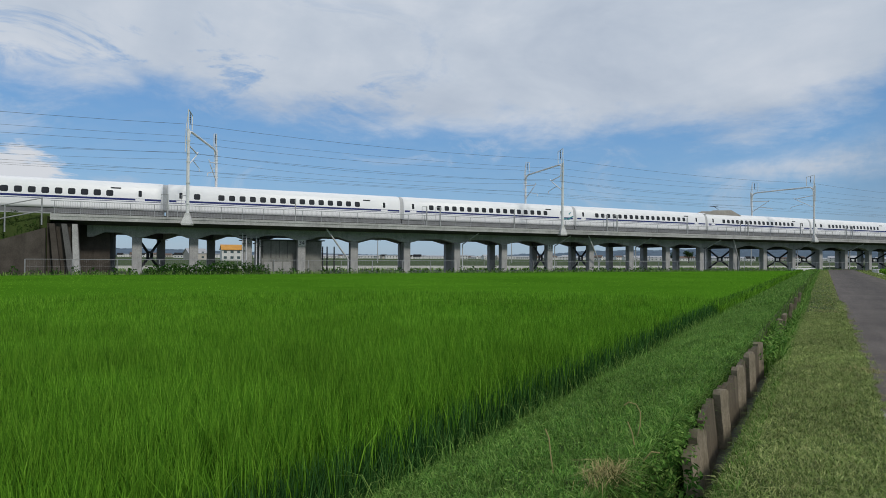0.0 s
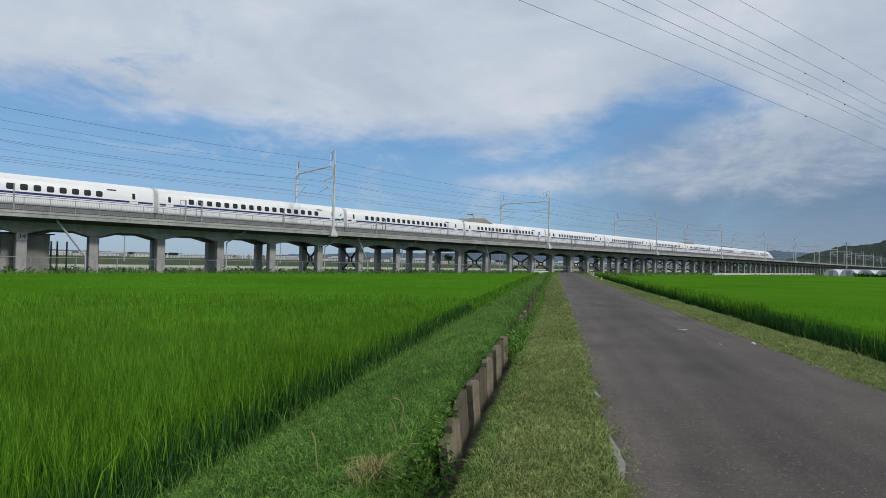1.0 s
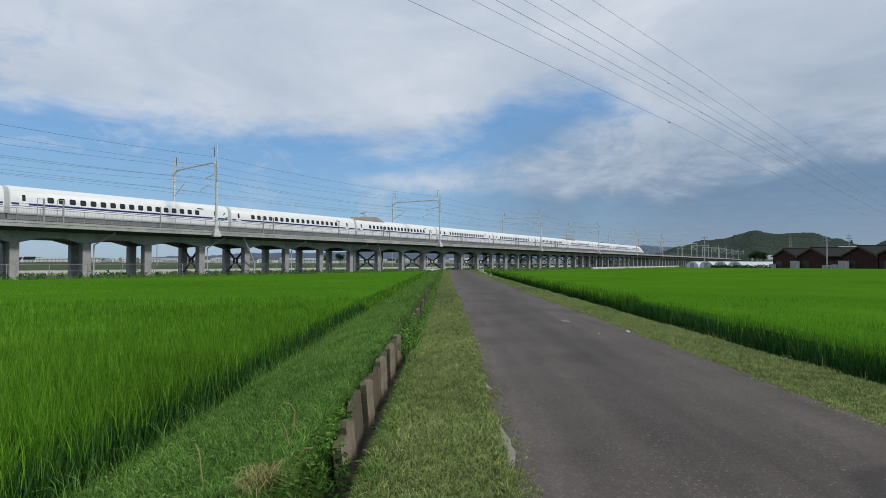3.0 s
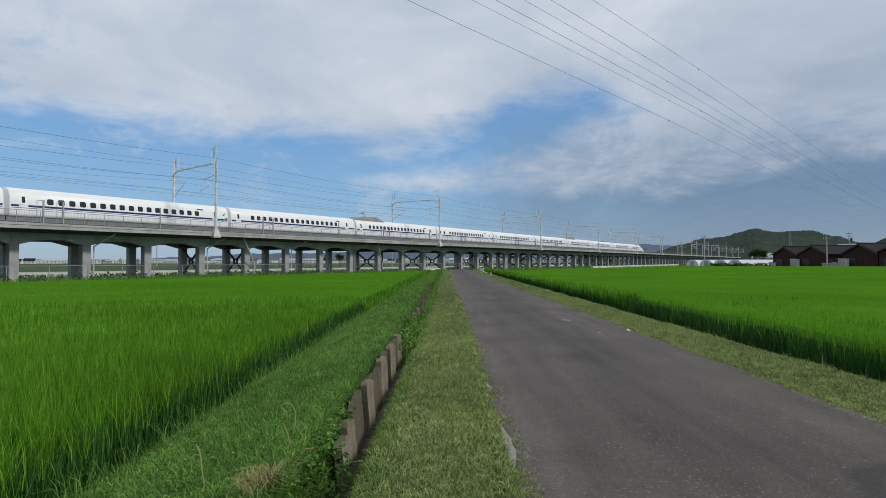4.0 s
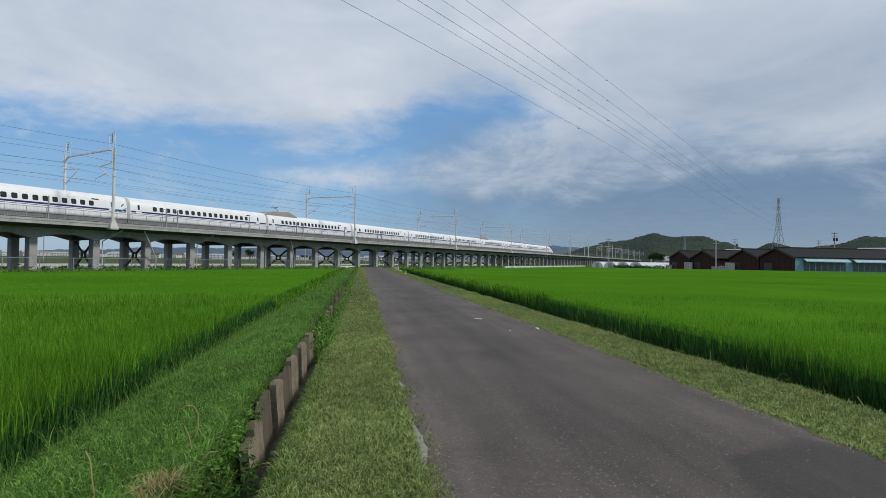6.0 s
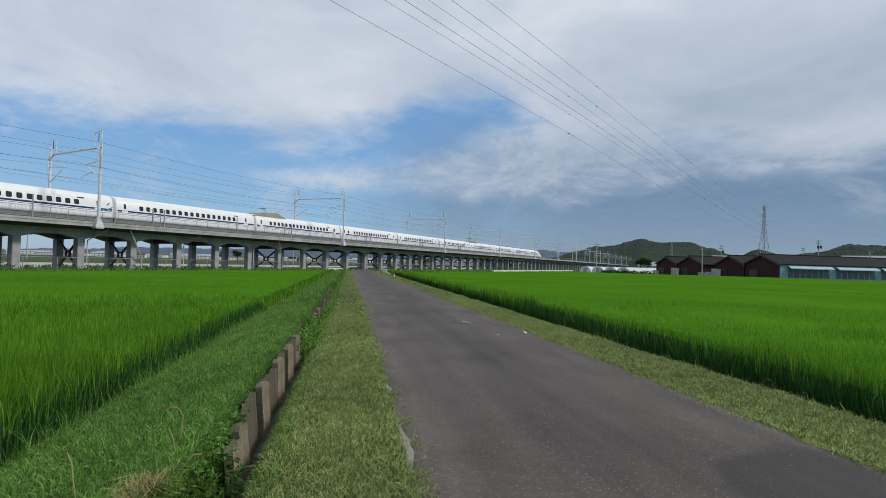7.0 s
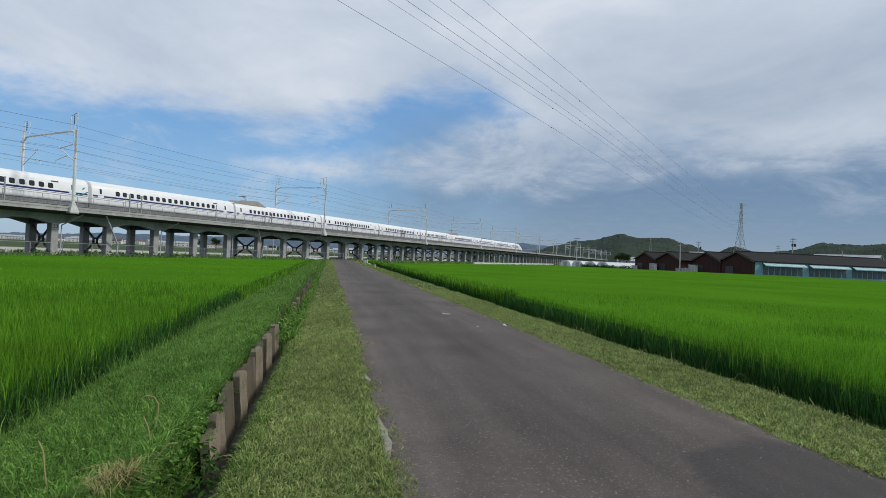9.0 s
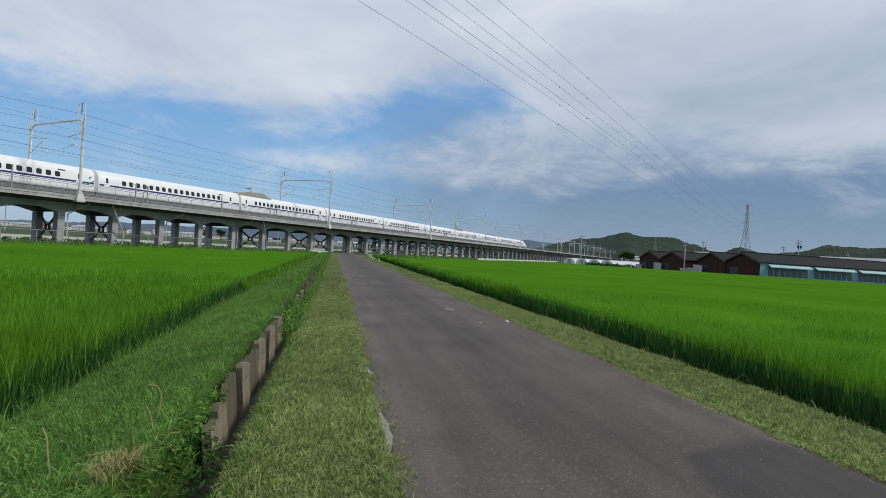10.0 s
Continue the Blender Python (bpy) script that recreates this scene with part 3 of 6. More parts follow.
# ---------------------------------------------------------------- railings on the deck
def build_railings():
    bm = bmesh.new()
    bar(bm, (0, 0, 0), (0, 0, 1.14), 0.030, 0.030, 6)
    box(bm, -.07, .07, -.07, .07, 0, .02)
    me = bpy.data.meshes.new("railing_post")
    bm.to_mesh(me)
    bm.free()
    me.materials.append(RAIL_STEEL)
    for y, stop in ((Y0 + 0.17, 250), (Y1 - 0.17, 250)):
        rail = tagged(empty("deck_railing"), "thin grey steel railing along the viaduct edge", "railing", "viaduct railings")
        for z in (1.14, 0.62, 0.12):
            bm = bmesh.new()
            bar(bm, (X_START, y, DECK_TOP + .08 + z), (X_END, y, DECK_TOP + .08 + z), 0.026 if z > 1 else 0.016, None, 5)
            part("handrail" if z > 1 else "midrail", bm, RAIL_STEEL, rail)
        n = 0
        x = X_START + 0.3
        while x < X_END and n < 170:
            o = new("post", me)
            o.parent, o.location = rail, (x, y, DECK_TOP + .08)
            x += 1.95 if x < 230 else 8.0
            n += 1
        # mesh infill: fine uprights
        verts, faces = [], []
        x = X_START + 0.3
        while x < 150:
            k = len(verts)
            verts += [(x - .006, y, DECK_TOP + .10), (x + .006, y, DECK_TOP + .10), (x + .006, y, DECK_TOP + 1.2), (x - .006, y, DECK_TOP + 1.2)]
            faces.append((k, k + 1, k + 2, k + 3))
            x += 0.13
        tagged(raw("mesh_infill", verts, faces, RAIL_STEEL, rail), kind="stuff")


build_railings()
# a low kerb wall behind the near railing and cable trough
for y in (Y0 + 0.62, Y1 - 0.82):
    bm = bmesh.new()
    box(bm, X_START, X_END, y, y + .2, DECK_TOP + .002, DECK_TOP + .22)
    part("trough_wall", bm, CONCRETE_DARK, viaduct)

# pairs of taller posts with a notice board, and single posts
pair = tagged(empty("railing_gate", pose(26.6, Y0 + .06, DECK_TOP + .084)), "grey steel gate posts with panel on the viaduct railing", "gate", "gates on the viaduct")
for x in (0, 1.7):
    bm = bmesh.new()
    box(bm, x - .06, x + .06, -.06, .06, 0, 2.15)
    part("post", bm, RAIL_STEEL, pair)
    bm = bmesh.new()
    tube(bm, [(x, 0, 2.1), (x - .55, 0, 2.1), (x - .55, 0, 0)], 0.03, 5)
    part("hoop", bm, RAIL_STEEL, pair)
for x in (52.5, 78.0, 104.0, 130.0, 156.0, 0.2):
    copy_thing(pair, pose(x, Y0 + .06, DECK_TOP + .084))
bm = bmesh.new()
box(bm, -.05, .05, -.05, .05, 0, 2.3)
single = tagged(part("track_marker_post", bm, RAIL_STEEL), "plain slim grey post on the viaduct edge", "post", "posts on the viaduct")
single.location = (38.2, Y0 + .06, DECK_TOP + .084)
for x in (12.0, 67.0, 92.0, 118.0, 142.0):
    copy_thing(single, pose(x, Y0 + .06, DECK_TOP + .084))


# ---------------------------------------------------------------- overhead line masts
def build_mast():
    top = empty("catenary_mast")
    tagged(top, "white steel overhead line portal on concrete cone feet", "mast", "overhead line masts")
    P = DECK_W - 0.1
    for y, away in ((0.0, 1), (P, -1)):
        bm = bmesh.new()
        prof = [(0.42, -0.52), (0.48, -0.36), (0.36, 0.0), (0.22, 0.42), (0.19, 0.65)]
        for (ra, za), (rb, zb) in zip(prof, prof[1:]):
            va = [bm.verts.new((sx * ra, y + sy * min(ra, .45), za)) for sx, sy in ((-1, -1), (1, -1), (1, 1), (-1, 1))]
            vb = [bm.verts.new((sx * rb, y + sy * min(rb, .45), zb)) for sx, sy in ((-1, -1), (1, -1), (1, 1), (-1, 1))]
            for k in range(4):
                bm.faces.new((va[k], va[(k + 1) % 4], vb[(k + 1) % 4], vb[k]))
            if za == prof[0][1]:
                bm.faces.new(va[::-1])
            if zb == prof[-1][1]:
                bm.faces.new(vb)
        part("foot", bm, CONE, top, "pale concrete cone foot")
        bm = bmesh.new()
        bar(bm, (0, y, 0.4), (0, y, 8.6), 0.165, 0.125, 10)
        for z in (1.5, 3.5, 5.5, 7.5):
            bar(bm, (0, y, z - .04), (0, y, z + .04), 0.20, None, 10)
        pole = part("pole", bm, MAST_WHITE, top)
        # ladder-like upper frame with the feeder bracket
        bm = bmesh.new()
        tube(bm, [(0, y - .08, 8.2), (0, y - .10, 10.45), (0, y + away * 1.25, 10.2), (0, y + away * 1.20, 8.75)], 0.05, 6)
        tube(bm, [(0, y - .22 * away, 6.2), (0, y - .25 * away, 8.5), (0, y - .1 * away, 9.3)], 0.035, 6)
        for z in (6.2, 7.0, 7.8, 8.5):
            bar(bm, (0, y, z), (0, y - .25 * away, z), 0.03, None, 5)
        tube(bm, [(-.28, y, 6.4), (-.22, y, 8.6), (0, y - .08, 10.3)], 0.035, 6)
        for z in (6.5, 7.2, 7.9, 8.5):
            bar(bm, (0, y, z), (-.27, y, z), 0.035, None, 5)
        part("top_bracket", bm, MAST_WHITE, top)
        bm = bmesh.new()
        for k in range(4):
            bar(bm, (0, y + away * .55, 9.35 + k * .22), (0, y + away * .55, 9.43 + k * .22), 0.065, None, 8)
        bar(bm, (0, y + away * .55, 9.2), (0, y + away * .55, 10.3), 0.025, None, 5)
        part("insulator", bm, DARK_STEEL, top, "dark hanging insulator string")
        # cantilever arms
        bm = bmesh.new()
        tube(bm, [(0, y + away * .12, 7.1), (0, y + away * 3.2, 6.75)], 0.06, 6)
        tube(bm, [(0, y + away * .12, 5.2), (0, y + away * 2.9, 6.6)], 0.055, 6)
        tube(bm, [(0, y + away * 1.5, 5.9), (0, y + away * 3.9, 5.45)], 0.04, 6)
        tube(bm, [(0, y + away * 3.2, 6.75), (0, y + away * 3.4, 7.0)], 0.05, 6)
        tube(bm, [(0, y + away * 3.9, 5.45), (0, y + away * 3.95, 5.15)], 0.04, 6)
        part("cantilever_arm", bm, MAST_WHITE, top)
    bm = bmesh.new()
    arc = [(0, 0.02, 7.6), (0, 0.15, 8.1), (0, .55, 8.45), (0, 1.1, 8.52)]
    tube(bm, arc + [(0, P - a[1], a[2]) for a in arc[::-1]], 0.115, 8)
    part("cross_beam", bm, MAST_WHITE, top)
    return top


mast = build_mast()
MAST_Z = 4.95
mast_x = [1.9] + [45.2 + 50 * k for k in range(0, 14)]
mast.matrix_basis = pose(mast_x[1], D - 0.1, MAST_Z, 0, 0, -9)
for i, x in enumerate(mast_x):
    if i != 1:
        copy_thing(mast, pose(x, D - 0.1, MAST_Z, 0, 0, -17 if i == 0 else 0))
for x in (-45.0,):
    copy_thing(mast, pose(x, D - 0.1, MAST_Z))


# overhead wires, sagging a little between masts
def build_wires():
    xs = [-95.0, -45.0] + mast_x
    rows = (("feeder_wire", 0.45, 9.15, 0.5, .014), ("feeder_wire", DECK_W - .75, 9.15, 0.5, .014),
            ("messenger_wire", 3.2, 6.9, 0.75, .011), ("messenger_wire", DECK_W - 3.4, 6.9, 0.75, .011),
            ("contact_wire", 3.9, 5.15, 0.02, .011), ("contact_wire", DECK_W - 4.1, 5.15, 0.02, .011),
            ("return_wire", -.3, 6.25, 0.45, .011), ("return_wire", DECK_W + .2, 6.25, 0.45, .011), ("ground_wire", 0.0, 7.9, 0.4, .010))
    for name, y, z, sag, r in rows:
        bm = bmesh.new()
        pts = []
        for a, b in zip(xs, xs[1:]):
            for k in range(8):
                t = k / 8
                pts.append((a + (b - a) * t, D - .1 + y, MAST_Z + z - sag * 4 * t * (1 - t)))
        tube(bm, pts, r, 4)
        tagged(part(name, bm, WIRE), "thin dark overhead line wire strung between masts", "wire", "overhead line wires")


build_wires()


# ---------------------------------------------------------------- train
CAR = 26.0
TRAIN_Y = D + 7.75
HALF = 1.68
ROOF = 3.62


def section(k=1.0, drop=0.0):
    """Half outline of a car, from roof to skirt, as (y, z)."""
    top = ROOF - drop
    h = [(0.0, top), (.55, top - .03), (1.0, top - .14), (1.32, top - .36), (1.52, top - .75), (1.62, top - 1.3), (1.67, 1.85), (1.68, 1.35), (1.66, 1.0), (1.62, .70)]
    return h


def ring(scale_y=1.0, top=ROOF, low=.70):
    h = []
    for y, z in section():
        zz = low + (z - .70) / (ROOF - .70) * (top - low)
        h.append((y * scale_y, zz))
    return h + [(-y, z) for y, z in h[::-1][:-1]]


def loft(bm, rings):
    """rings: (x, points)"""
    vs = [[bm.verts.new((x, y, z)) for y, z in pts] for x, pts in rings]
    n = len(vs[0])
    for a, b in zip(vs, vs[1:]):
        for k in range(n):
            bm.faces.new((a[k], a[(k + 1) % n], b[(k + 1) % n], b[k]))
    bm.faces.new(vs[0][::-1])
    bm.faces.new(vs[-1])
    bmesh.ops.recalc_face_normals(bm, faces=bm.faces)


def side_y(z):
    h = section()
    for (ya, za), (yb, zb) in zip(h, h[1:]):
        if zb <= z <= za:
            return ya + (yb - ya) * (za - z) / (za - zb)
    return HALF


def side_patch(bm, x0, x1, z0, z1, side, depth=0.012, round_=0.0, steps=3):
    """A panel that follows the bowed side of a car, a little proud of it."""
    cols = [(x0, round_), (x0 + round_, 0), (x1 - round_, 0), (x1, round_)] if round_ else [(x0, 0), (x1, 0)]
    outer, inner = [], []
    for x, cut in cols:
        ro, ri = [], []
        for k in range(steps + 1):
            z = z0 + cut + (z1 - z0 - 2 * cut) * k / steps
            y = side_y(z)
            ro.append(bm.verts.new((x, side * (y + depth), z)))
            ri.append(bm.verts.new((x, side * (y - .03), z)))
        outer.append(ro)
        inner.append(ri)
    for i in range(len(cols) - 1):
        for k in range(steps):
            bm.faces.new((outer[i][k], outer[i + 1][k], outer[i + 1][k + 1], outer[i][k + 1]))
        bm.faces.new((outer[i][0], inner[i][0], inner[i + 1][0], outer[i + 1][0]))
        bm.faces.new((outer[i][-1], outer[i + 1][-1], inner[i + 1][-1], inner[i][-1]))
    for i in (0, len(cols) - 1):
        for k in range(steps):
            bm.faces.new((outer[i][k], outer[i][k + 1], inner[i][k + 1], inner[i][k]))
    bmesh.ops.recalc_face_normals(bm, faces=bm.faces)


def mesh_of(bm, name, mat):
    me = bpy.data.meshes.new(name)
    bm.to_mesh(me)
    bm.free()
    me.materials.append(mat)
    return me


bm = bmesh.new()
side_patch(bm, -.31, .31, 2.02, 2.62, -1, 0.008, 0.1)
WINDOW_ME = mesh_of(bm, "side_window", TRAIN_GLASS)
bm = bmesh.new()
side_patch(bm, -.42, .42, 1.15, 3.02, -1, 0.010, 0.05)
DOOR_ME = mesh_of(bm, "side_door", TRAIN_WHITE)
bm = bmesh.new()
side_patch(bm, -.15, .15, 2.05, 2.68, -1, 0.018, 0.05)
DOORGLASS_ME = mesh_of(bm, "door_window", TRAIN_GLASS)
bm = bmesh.new()
side_patch(bm, -.45, .45, 2.78, 2.92, -1, 0.008)
SIGN_ME = mesh_of(bm, "destination_panel", TRAIN_GLASS)
TEAL = two_scale("teal_emblem_paint", (0.02, 0.20, 0.22), (0.03, 0.27, 0.30), 0.35, 14.0, 1.0, 0.0, 0.02)
SHIELD = two_scale("tan_grey_roof_shield", (0.30, 0.28, 0.25), (0.42, 0.40, 0.36), 0.6, 12.0, 0.8)


def car_common(car, x0, x1, win_x, doors, emblem=None):
    bm = bmesh.new()
    side_patch(bm, x0, x1, 1.66, 1.86, -1, 0.006)
    part("blue_stripe", bm, TRAIN_BLUE, car, "dark blue side stripe")
    bm = bmesh.new()
    side_patch(bm, x0, x1, 1.52, 1.57, -1, 0.006)
    part("blue_stripe", bm, TRAIN_BLUE, car, "thin dark blue side stripe")
    bm = bmesh.new()
    box(bm, x0 - .3, x1 + .3, -1.52, 1.52, 0.04, 0.698)
    part("underframe", bm, TRAIN_GREY, car, "grey underframe skirt")
    for x in win_x:
        o = new("side_window", WINDOW_ME)
        o.parent, o.location = car, (x, 0, 0)
    for x in doors:
        o = new("side_door", DOOR_ME)
        o.parent, o.location = car, (x, 0, 0)
        g = new("door_window", DOORGLASS_ME)
        g.parent, g.location = o, (0, 0, 0)
    o = new("destination_panel", SIGN_ME)
    o.parent, o.location = car, (x1 - 4.1, 0, 0)
    if emblem:
        bm = bmesh.new()
        for k, (a, b, c) in enumerate(((0, .9, 1.2), (.55, 1.3, 0.6))):
            vs = [bm.verts.new((emblem + p, -side_y(z) - .02, z)) for p, z in ((a, 1.55), (a + .45, 1.55), (b + .55, 2.55 - k * .5), (b + .4, 2.6 - k * .5))]
            vt = [bm.verts.new(v.co + Vector((0, .03, 0))) for v in vs]
            bm.faces.new(vs)
            bm.faces.new(vt[::-1])
            for i in range(4):
                bm.faces.new((vs[i], vt[i], vt[(i + 1) % 4], vs[(i + 1) % 4]))
        bmesh.ops.recalc_face_normals(bm, faces=bm.faces)
        part("emblem", bm, TEAL, car, "teal and blue slanted emblem")


def build_car(kind):
    car = empty("train_car")
    tagged(car, "white bullet train car with a dark blue stripe on the viaduct", "train car", "train")
    g = 0.22
    bm = bmesh.new()
    loft(bm, [(g, ring(.97, ROOF - .03)), (g + .12, ring()), (CAR - g - .12, ring()), (CAR - g, ring(.97, ROOF - .03))])
    for f in bm.faces:
        f.smooth = True
    part("body", bm, TRAIN_WHITE, car)
    bm = bmesh.new()
    loft(bm, [(CAR - g + .002, ring(.955, ROOF - .06, .8)), (CAR + g - .002, ring(.955, ROOF - .06, .8))])
    part("gangway_cover", bm, GANGWAY, car, "pale grey gangway cover")
    wins = [3.9 + 1.07 * k for k in range(17)] if kind != "short" else [3.0] + [5.4 + 1.07 * k for k in range(15)]
    car_common(car, g + .14, CAR - g - .14, wins, (1.45, CAR - 2.3), emblem=CAR - 5.6 + 3.5 if kind == "emblem" else None)
    if kind == "shield":
        for y in (-1.15, 1.15):
            bm = bmesh.new()
            out = [(-.2, 3.35), (2.0, 4.05), (6.2, 4.25), (8.6, 3.4)]
            va = [bm.verts.new((x, y - .06, z)) for x, z in out]
            vb = [bm.verts.new((x, y + .06, z)) for x, z in out]
            for k in range(4):
                bm.faces.new((va[k], va[(k + 1) % 4], vb[(k + 1) % 4], vb[k]))
            bm.faces.new(va[::-1])
            bm.faces.new(vb)
            bmesh.ops.recalc_face_normals(bm, faces=bm.faces)
            part("roof_shield", bm, SHIELD, car, "tan-grey current collector side shield")
        bm = bmesh.new()
        tube(bm, [(3.2, 0, 3.6), (4.6, 0, 4.4), (3.6, 0, 4.85)], .05)
        tube(bm, [(3.6, -.8, 4.85), (3.6, .8, 4.85)], .05)
        box(bm, 2.6, 4.8, -.6, .6, 3.55, 3.75)
        part("current_collector", bm, DARK_STEEL, car, "dark single-arm current collector")
    return car


def build_nose(name_label):
    car = empty("train_nose_car")
    tagged(car, name_label, "train car", "train")
    L = 27.0
    g = .32
    rings = [(g, ring(.97, ROOF - .03)), (g + .12, ring()), (15.5, ring())]
    for t, top, sy in ((17.5, 3.55, 1.0), (19.5, 3.25, .99), (21.0, 2.75, .97), (22.5, 2.25, .93), (24.0, 1.85, .86), (25.3, 1.5, .76), (26.3, 1.25, .60), (26.8, 1.0, .42), (27.0, .85, .2)):
        rings.append((t, ring(sy, top, .55 if t > 21 else .70)))
    bm = bmesh.new()
    loft(bm, rings)
    for f in bm.faces:
        f.smooth = True
    part("body", bm, TRAIN_WHITE, car)
    car_common(car, g + .14, 16.0, [3.9 + 1.07 * k for k in range(11)], (1.45, 16.9))
    bm = bmesh.new()
    loft(bm, [(18.6, [(-.75, 3.30), (.75, 3.30), (.85, 3.47), (-.85, 3.47)]), (21.0, [(-.62, 2.62), (.62, 2.62), (.7, 2.83), (-.7, 2.83)])])
    part("windscreen", bm, TRAIN_GLASS, car, "dark sloping cab windscreen")
    bm = bmesh.new()
    side_patch(bm, 18.4, 18.9, 2.1, 2.6, -1, .012, .08)
    part("cab_window", bm, TRAIN_GLASS, car)
    return car


TRAIN_X = 26.0
made = {}
for k in range(-6, 9):
    kind = ("emblem", "plain", "shield", "short")[k % 4]
    x = TRAIN_X + CAR * k
    if kind not in made:
        made[kind] = build_car(kind)
        made[kind].matrix_basis = pose(x, TRAIN_Y, RAIL_Z)
    else:
        copy_thing(made[kind], pose(x, TRAIN_Y, RAIL_Z))
nose = build_nose("white bullet train nose car with long tapered front")
nose.matrix_basis = pose(TRAIN_X + CAR * 9, TRAIN_Y, RAIL_Z)
nose2 = build_nose("white bullet train tail car with long tapered end")
nose2.matrix_basis = pose(TRAIN_X - CAR * 6, TRAIN_Y, RAIL_Z, 0, 0, 180)


# ---------------------------------------------------------------- blades of rice and grass
def blades(name, P, H, Wd, lean, mat, label, category, seed=1, parent=None):
    """Many tapered blades as one mesh. P: feet (n, 3); H, Wd, lean: arrays or numbers."""
    rng = np.random.default_rng(seed + 5000)
    n = len(P)
    H, Wd, lean = (np.broadcast_to(np.asarray(a, float), (n,)) for a in (H, Wd, lean))
    az = rng.uniform(0, 2 * np.pi, n)
    d = np.stack([np.cos(az), np.sin(az), np.zeros(n)], 1)
    tw = az + np.pi / 2 + rng.normal(0, 1.0, n)
    sd = np.stack([np.cos(tw), np.sin(tw), np.zeros(n)], 1) * (Wd / 2)[:, None]
    up = np.zeros((n, 3))
    up[:, 2] = 1
    ln = (lean * rng.uniform(0.4, 1.4, n))[:, None]
    h = H[:, None]
    mid = P + up * h * 0.58 + d * h * ln * 0.28
    tip = P + up * h * (1.0 - 0.35 * np.minimum(ln, 1.5) ** 2 * 0.8).clip(0.3) + d * h * ln * 0.85
    V = np.stack([P - sd, P + sd, mid - sd * 0.85, mid + sd * 0.85, tip], 1).reshape(-1, 3)
    me = bpy.data.meshes.new(name)
    me.vertices.add(n * 5)
    me.vertices.foreach_set("co", V.astype(np.float32).ravel())
    base = (np.arange(n) * 5)[:, None]
    L = (base + np.array([0, 1, 3, 2, 2, 3, 4])[None]).ravel()
    me.loops.add(len(L))
    me.loops.foreach_set("vertex_index", L.astype(np.int32))
    me.polygons.add(n * 2)
    st = ((np.arange(n) * 7)[:, None] + np.array([0, 4])[None]).ravel()
    me.polygons.foreach_set("loop_start", st.astype(np.int32))
    me.update(calc_edges=True)
    me.validate()
    me.materials.append(mat)
    ob = new(name, me)
    if parent:
        ob.parent = parent
    return tagged(ob, label, category, kind="stuff")


def to_xy(s, w):
    return s * UX + w * UY, s * UY - w * UX


def rice_near(name, side, seed):
    rng = np.random.default_rng(seed)
    ws = -np.arange(2.90, 25.6, 0.24) if side < 0 else np.arange(6.10, 25.5, 0.24)
    ss = np.arange(-14, 25.5, 0.165)
    S, W_ = np.meshgrid(ss, ws)
    S, W_ = S.ravel() + rng.normal(0, .03, S.size), W_.ravel() + rng.normal(0, .03, S.size)
    x, y = to_xy(S, W_)
    r = np.hypot(x, y)
    b = np.degrees(np.arctan2(y, x))
    ok = (r < 25) & (b < 106) & (b > -24) & ((r < 15) | (rng.random(S.size) < .62))
    S, W_, r = S[ok], W_[ok], r[ok]
    edge = np.abs(W_ - (-2.90 if side < 0 else 6.10))
    per = np.where(r < 7, 74, np.where(r < 12, 50, np.where(r < 17, 24, 14)))
    per = np.where(edge < .12, per * .14, np.where(edge < .36, per * (.6 if side < 0 else .4), per)).astype(int)
    i = np.repeat(np.arange(len(S)), per)
    n = len(i)
    s2, w2 = S[i] + rng.normal(0, .035, n), W_[i] + rng.normal(0, .035, n)
    x, y = to_xy(s2, w2)
    z0 = -0.44 if side < 0 else -0.56
    raise_ = np.where(rng.random(n) < (.78 if side < 0 else .9), rng.uniform(.16, .34, n) * (1 if side < 0 else 1.9), 0)
    rim = edge[i] < .3
    raise_ = np.where(rim, rng.uniform(.12, .42, n) if side < 0 else rng.uniform(.50, .74, n), raise_)
    P = np.stack([x, y, z0 + raise_], 1)
    patch = np.array([noise.noise((a * .45, c * .45, 2)) for a, c in zip(S, W_)])[i]
    H = (rng.uniform(.46, .66, n) * (1 if side < 0 else 1.42) + .11 * np.clip((26 - r[i]) / 14, 0, 1)) * (1 + .12 * patch) - raise_
    outer = np.where(edge[i] < 0.35, 1.5, 1.0)
    return blades(name, P, H, rng.uniform(.005, .009, n) * np.where(r[i] > 17, 2.1, np.where(r[i] > 12, 1.6, np.where(r[i] > 7, 1.15, 1.0))), rng.uniform(.08, .38, n) * outer, LEAF_RICE,
                  "tall bright green rice blades standing in rows", "rice", seed)


def rice_far(name, side, seed, n0, r1):
    rng = np.random.default_rng(seed)
    r = 20.0 * (r1 / 20.0) ** rng.uniform(0, 1, n0)
    b = np.radians(rng.uniform(30, 104, n0) if side < 0 else rng.uniform(-20, 33, n0))
    x, y = r * np.cos(b), r * np.sin(b)
    w = x * UY - y * UX
    ok = ((w < -2.9) & (y < FIELD_Y - .3)) if side < 0 else ((w > 6.1) & (y < 36) & (x < 168))
    x, y, r = x[ok], y[ok], r[ok]
    n = len(x)
    P = np.stack([x, y, np.full(n, -0.16 if side < 0 else .04)], 1)
    return blades(name, P, rng.uniform(.15, .23, n), .0007 * r * rng.uniform(.6, 1.2, n), rng.uniform(.3, .9, n), LEAF_RICE,
                  "bright green rice tips over the wide paddy", "rice", seed)


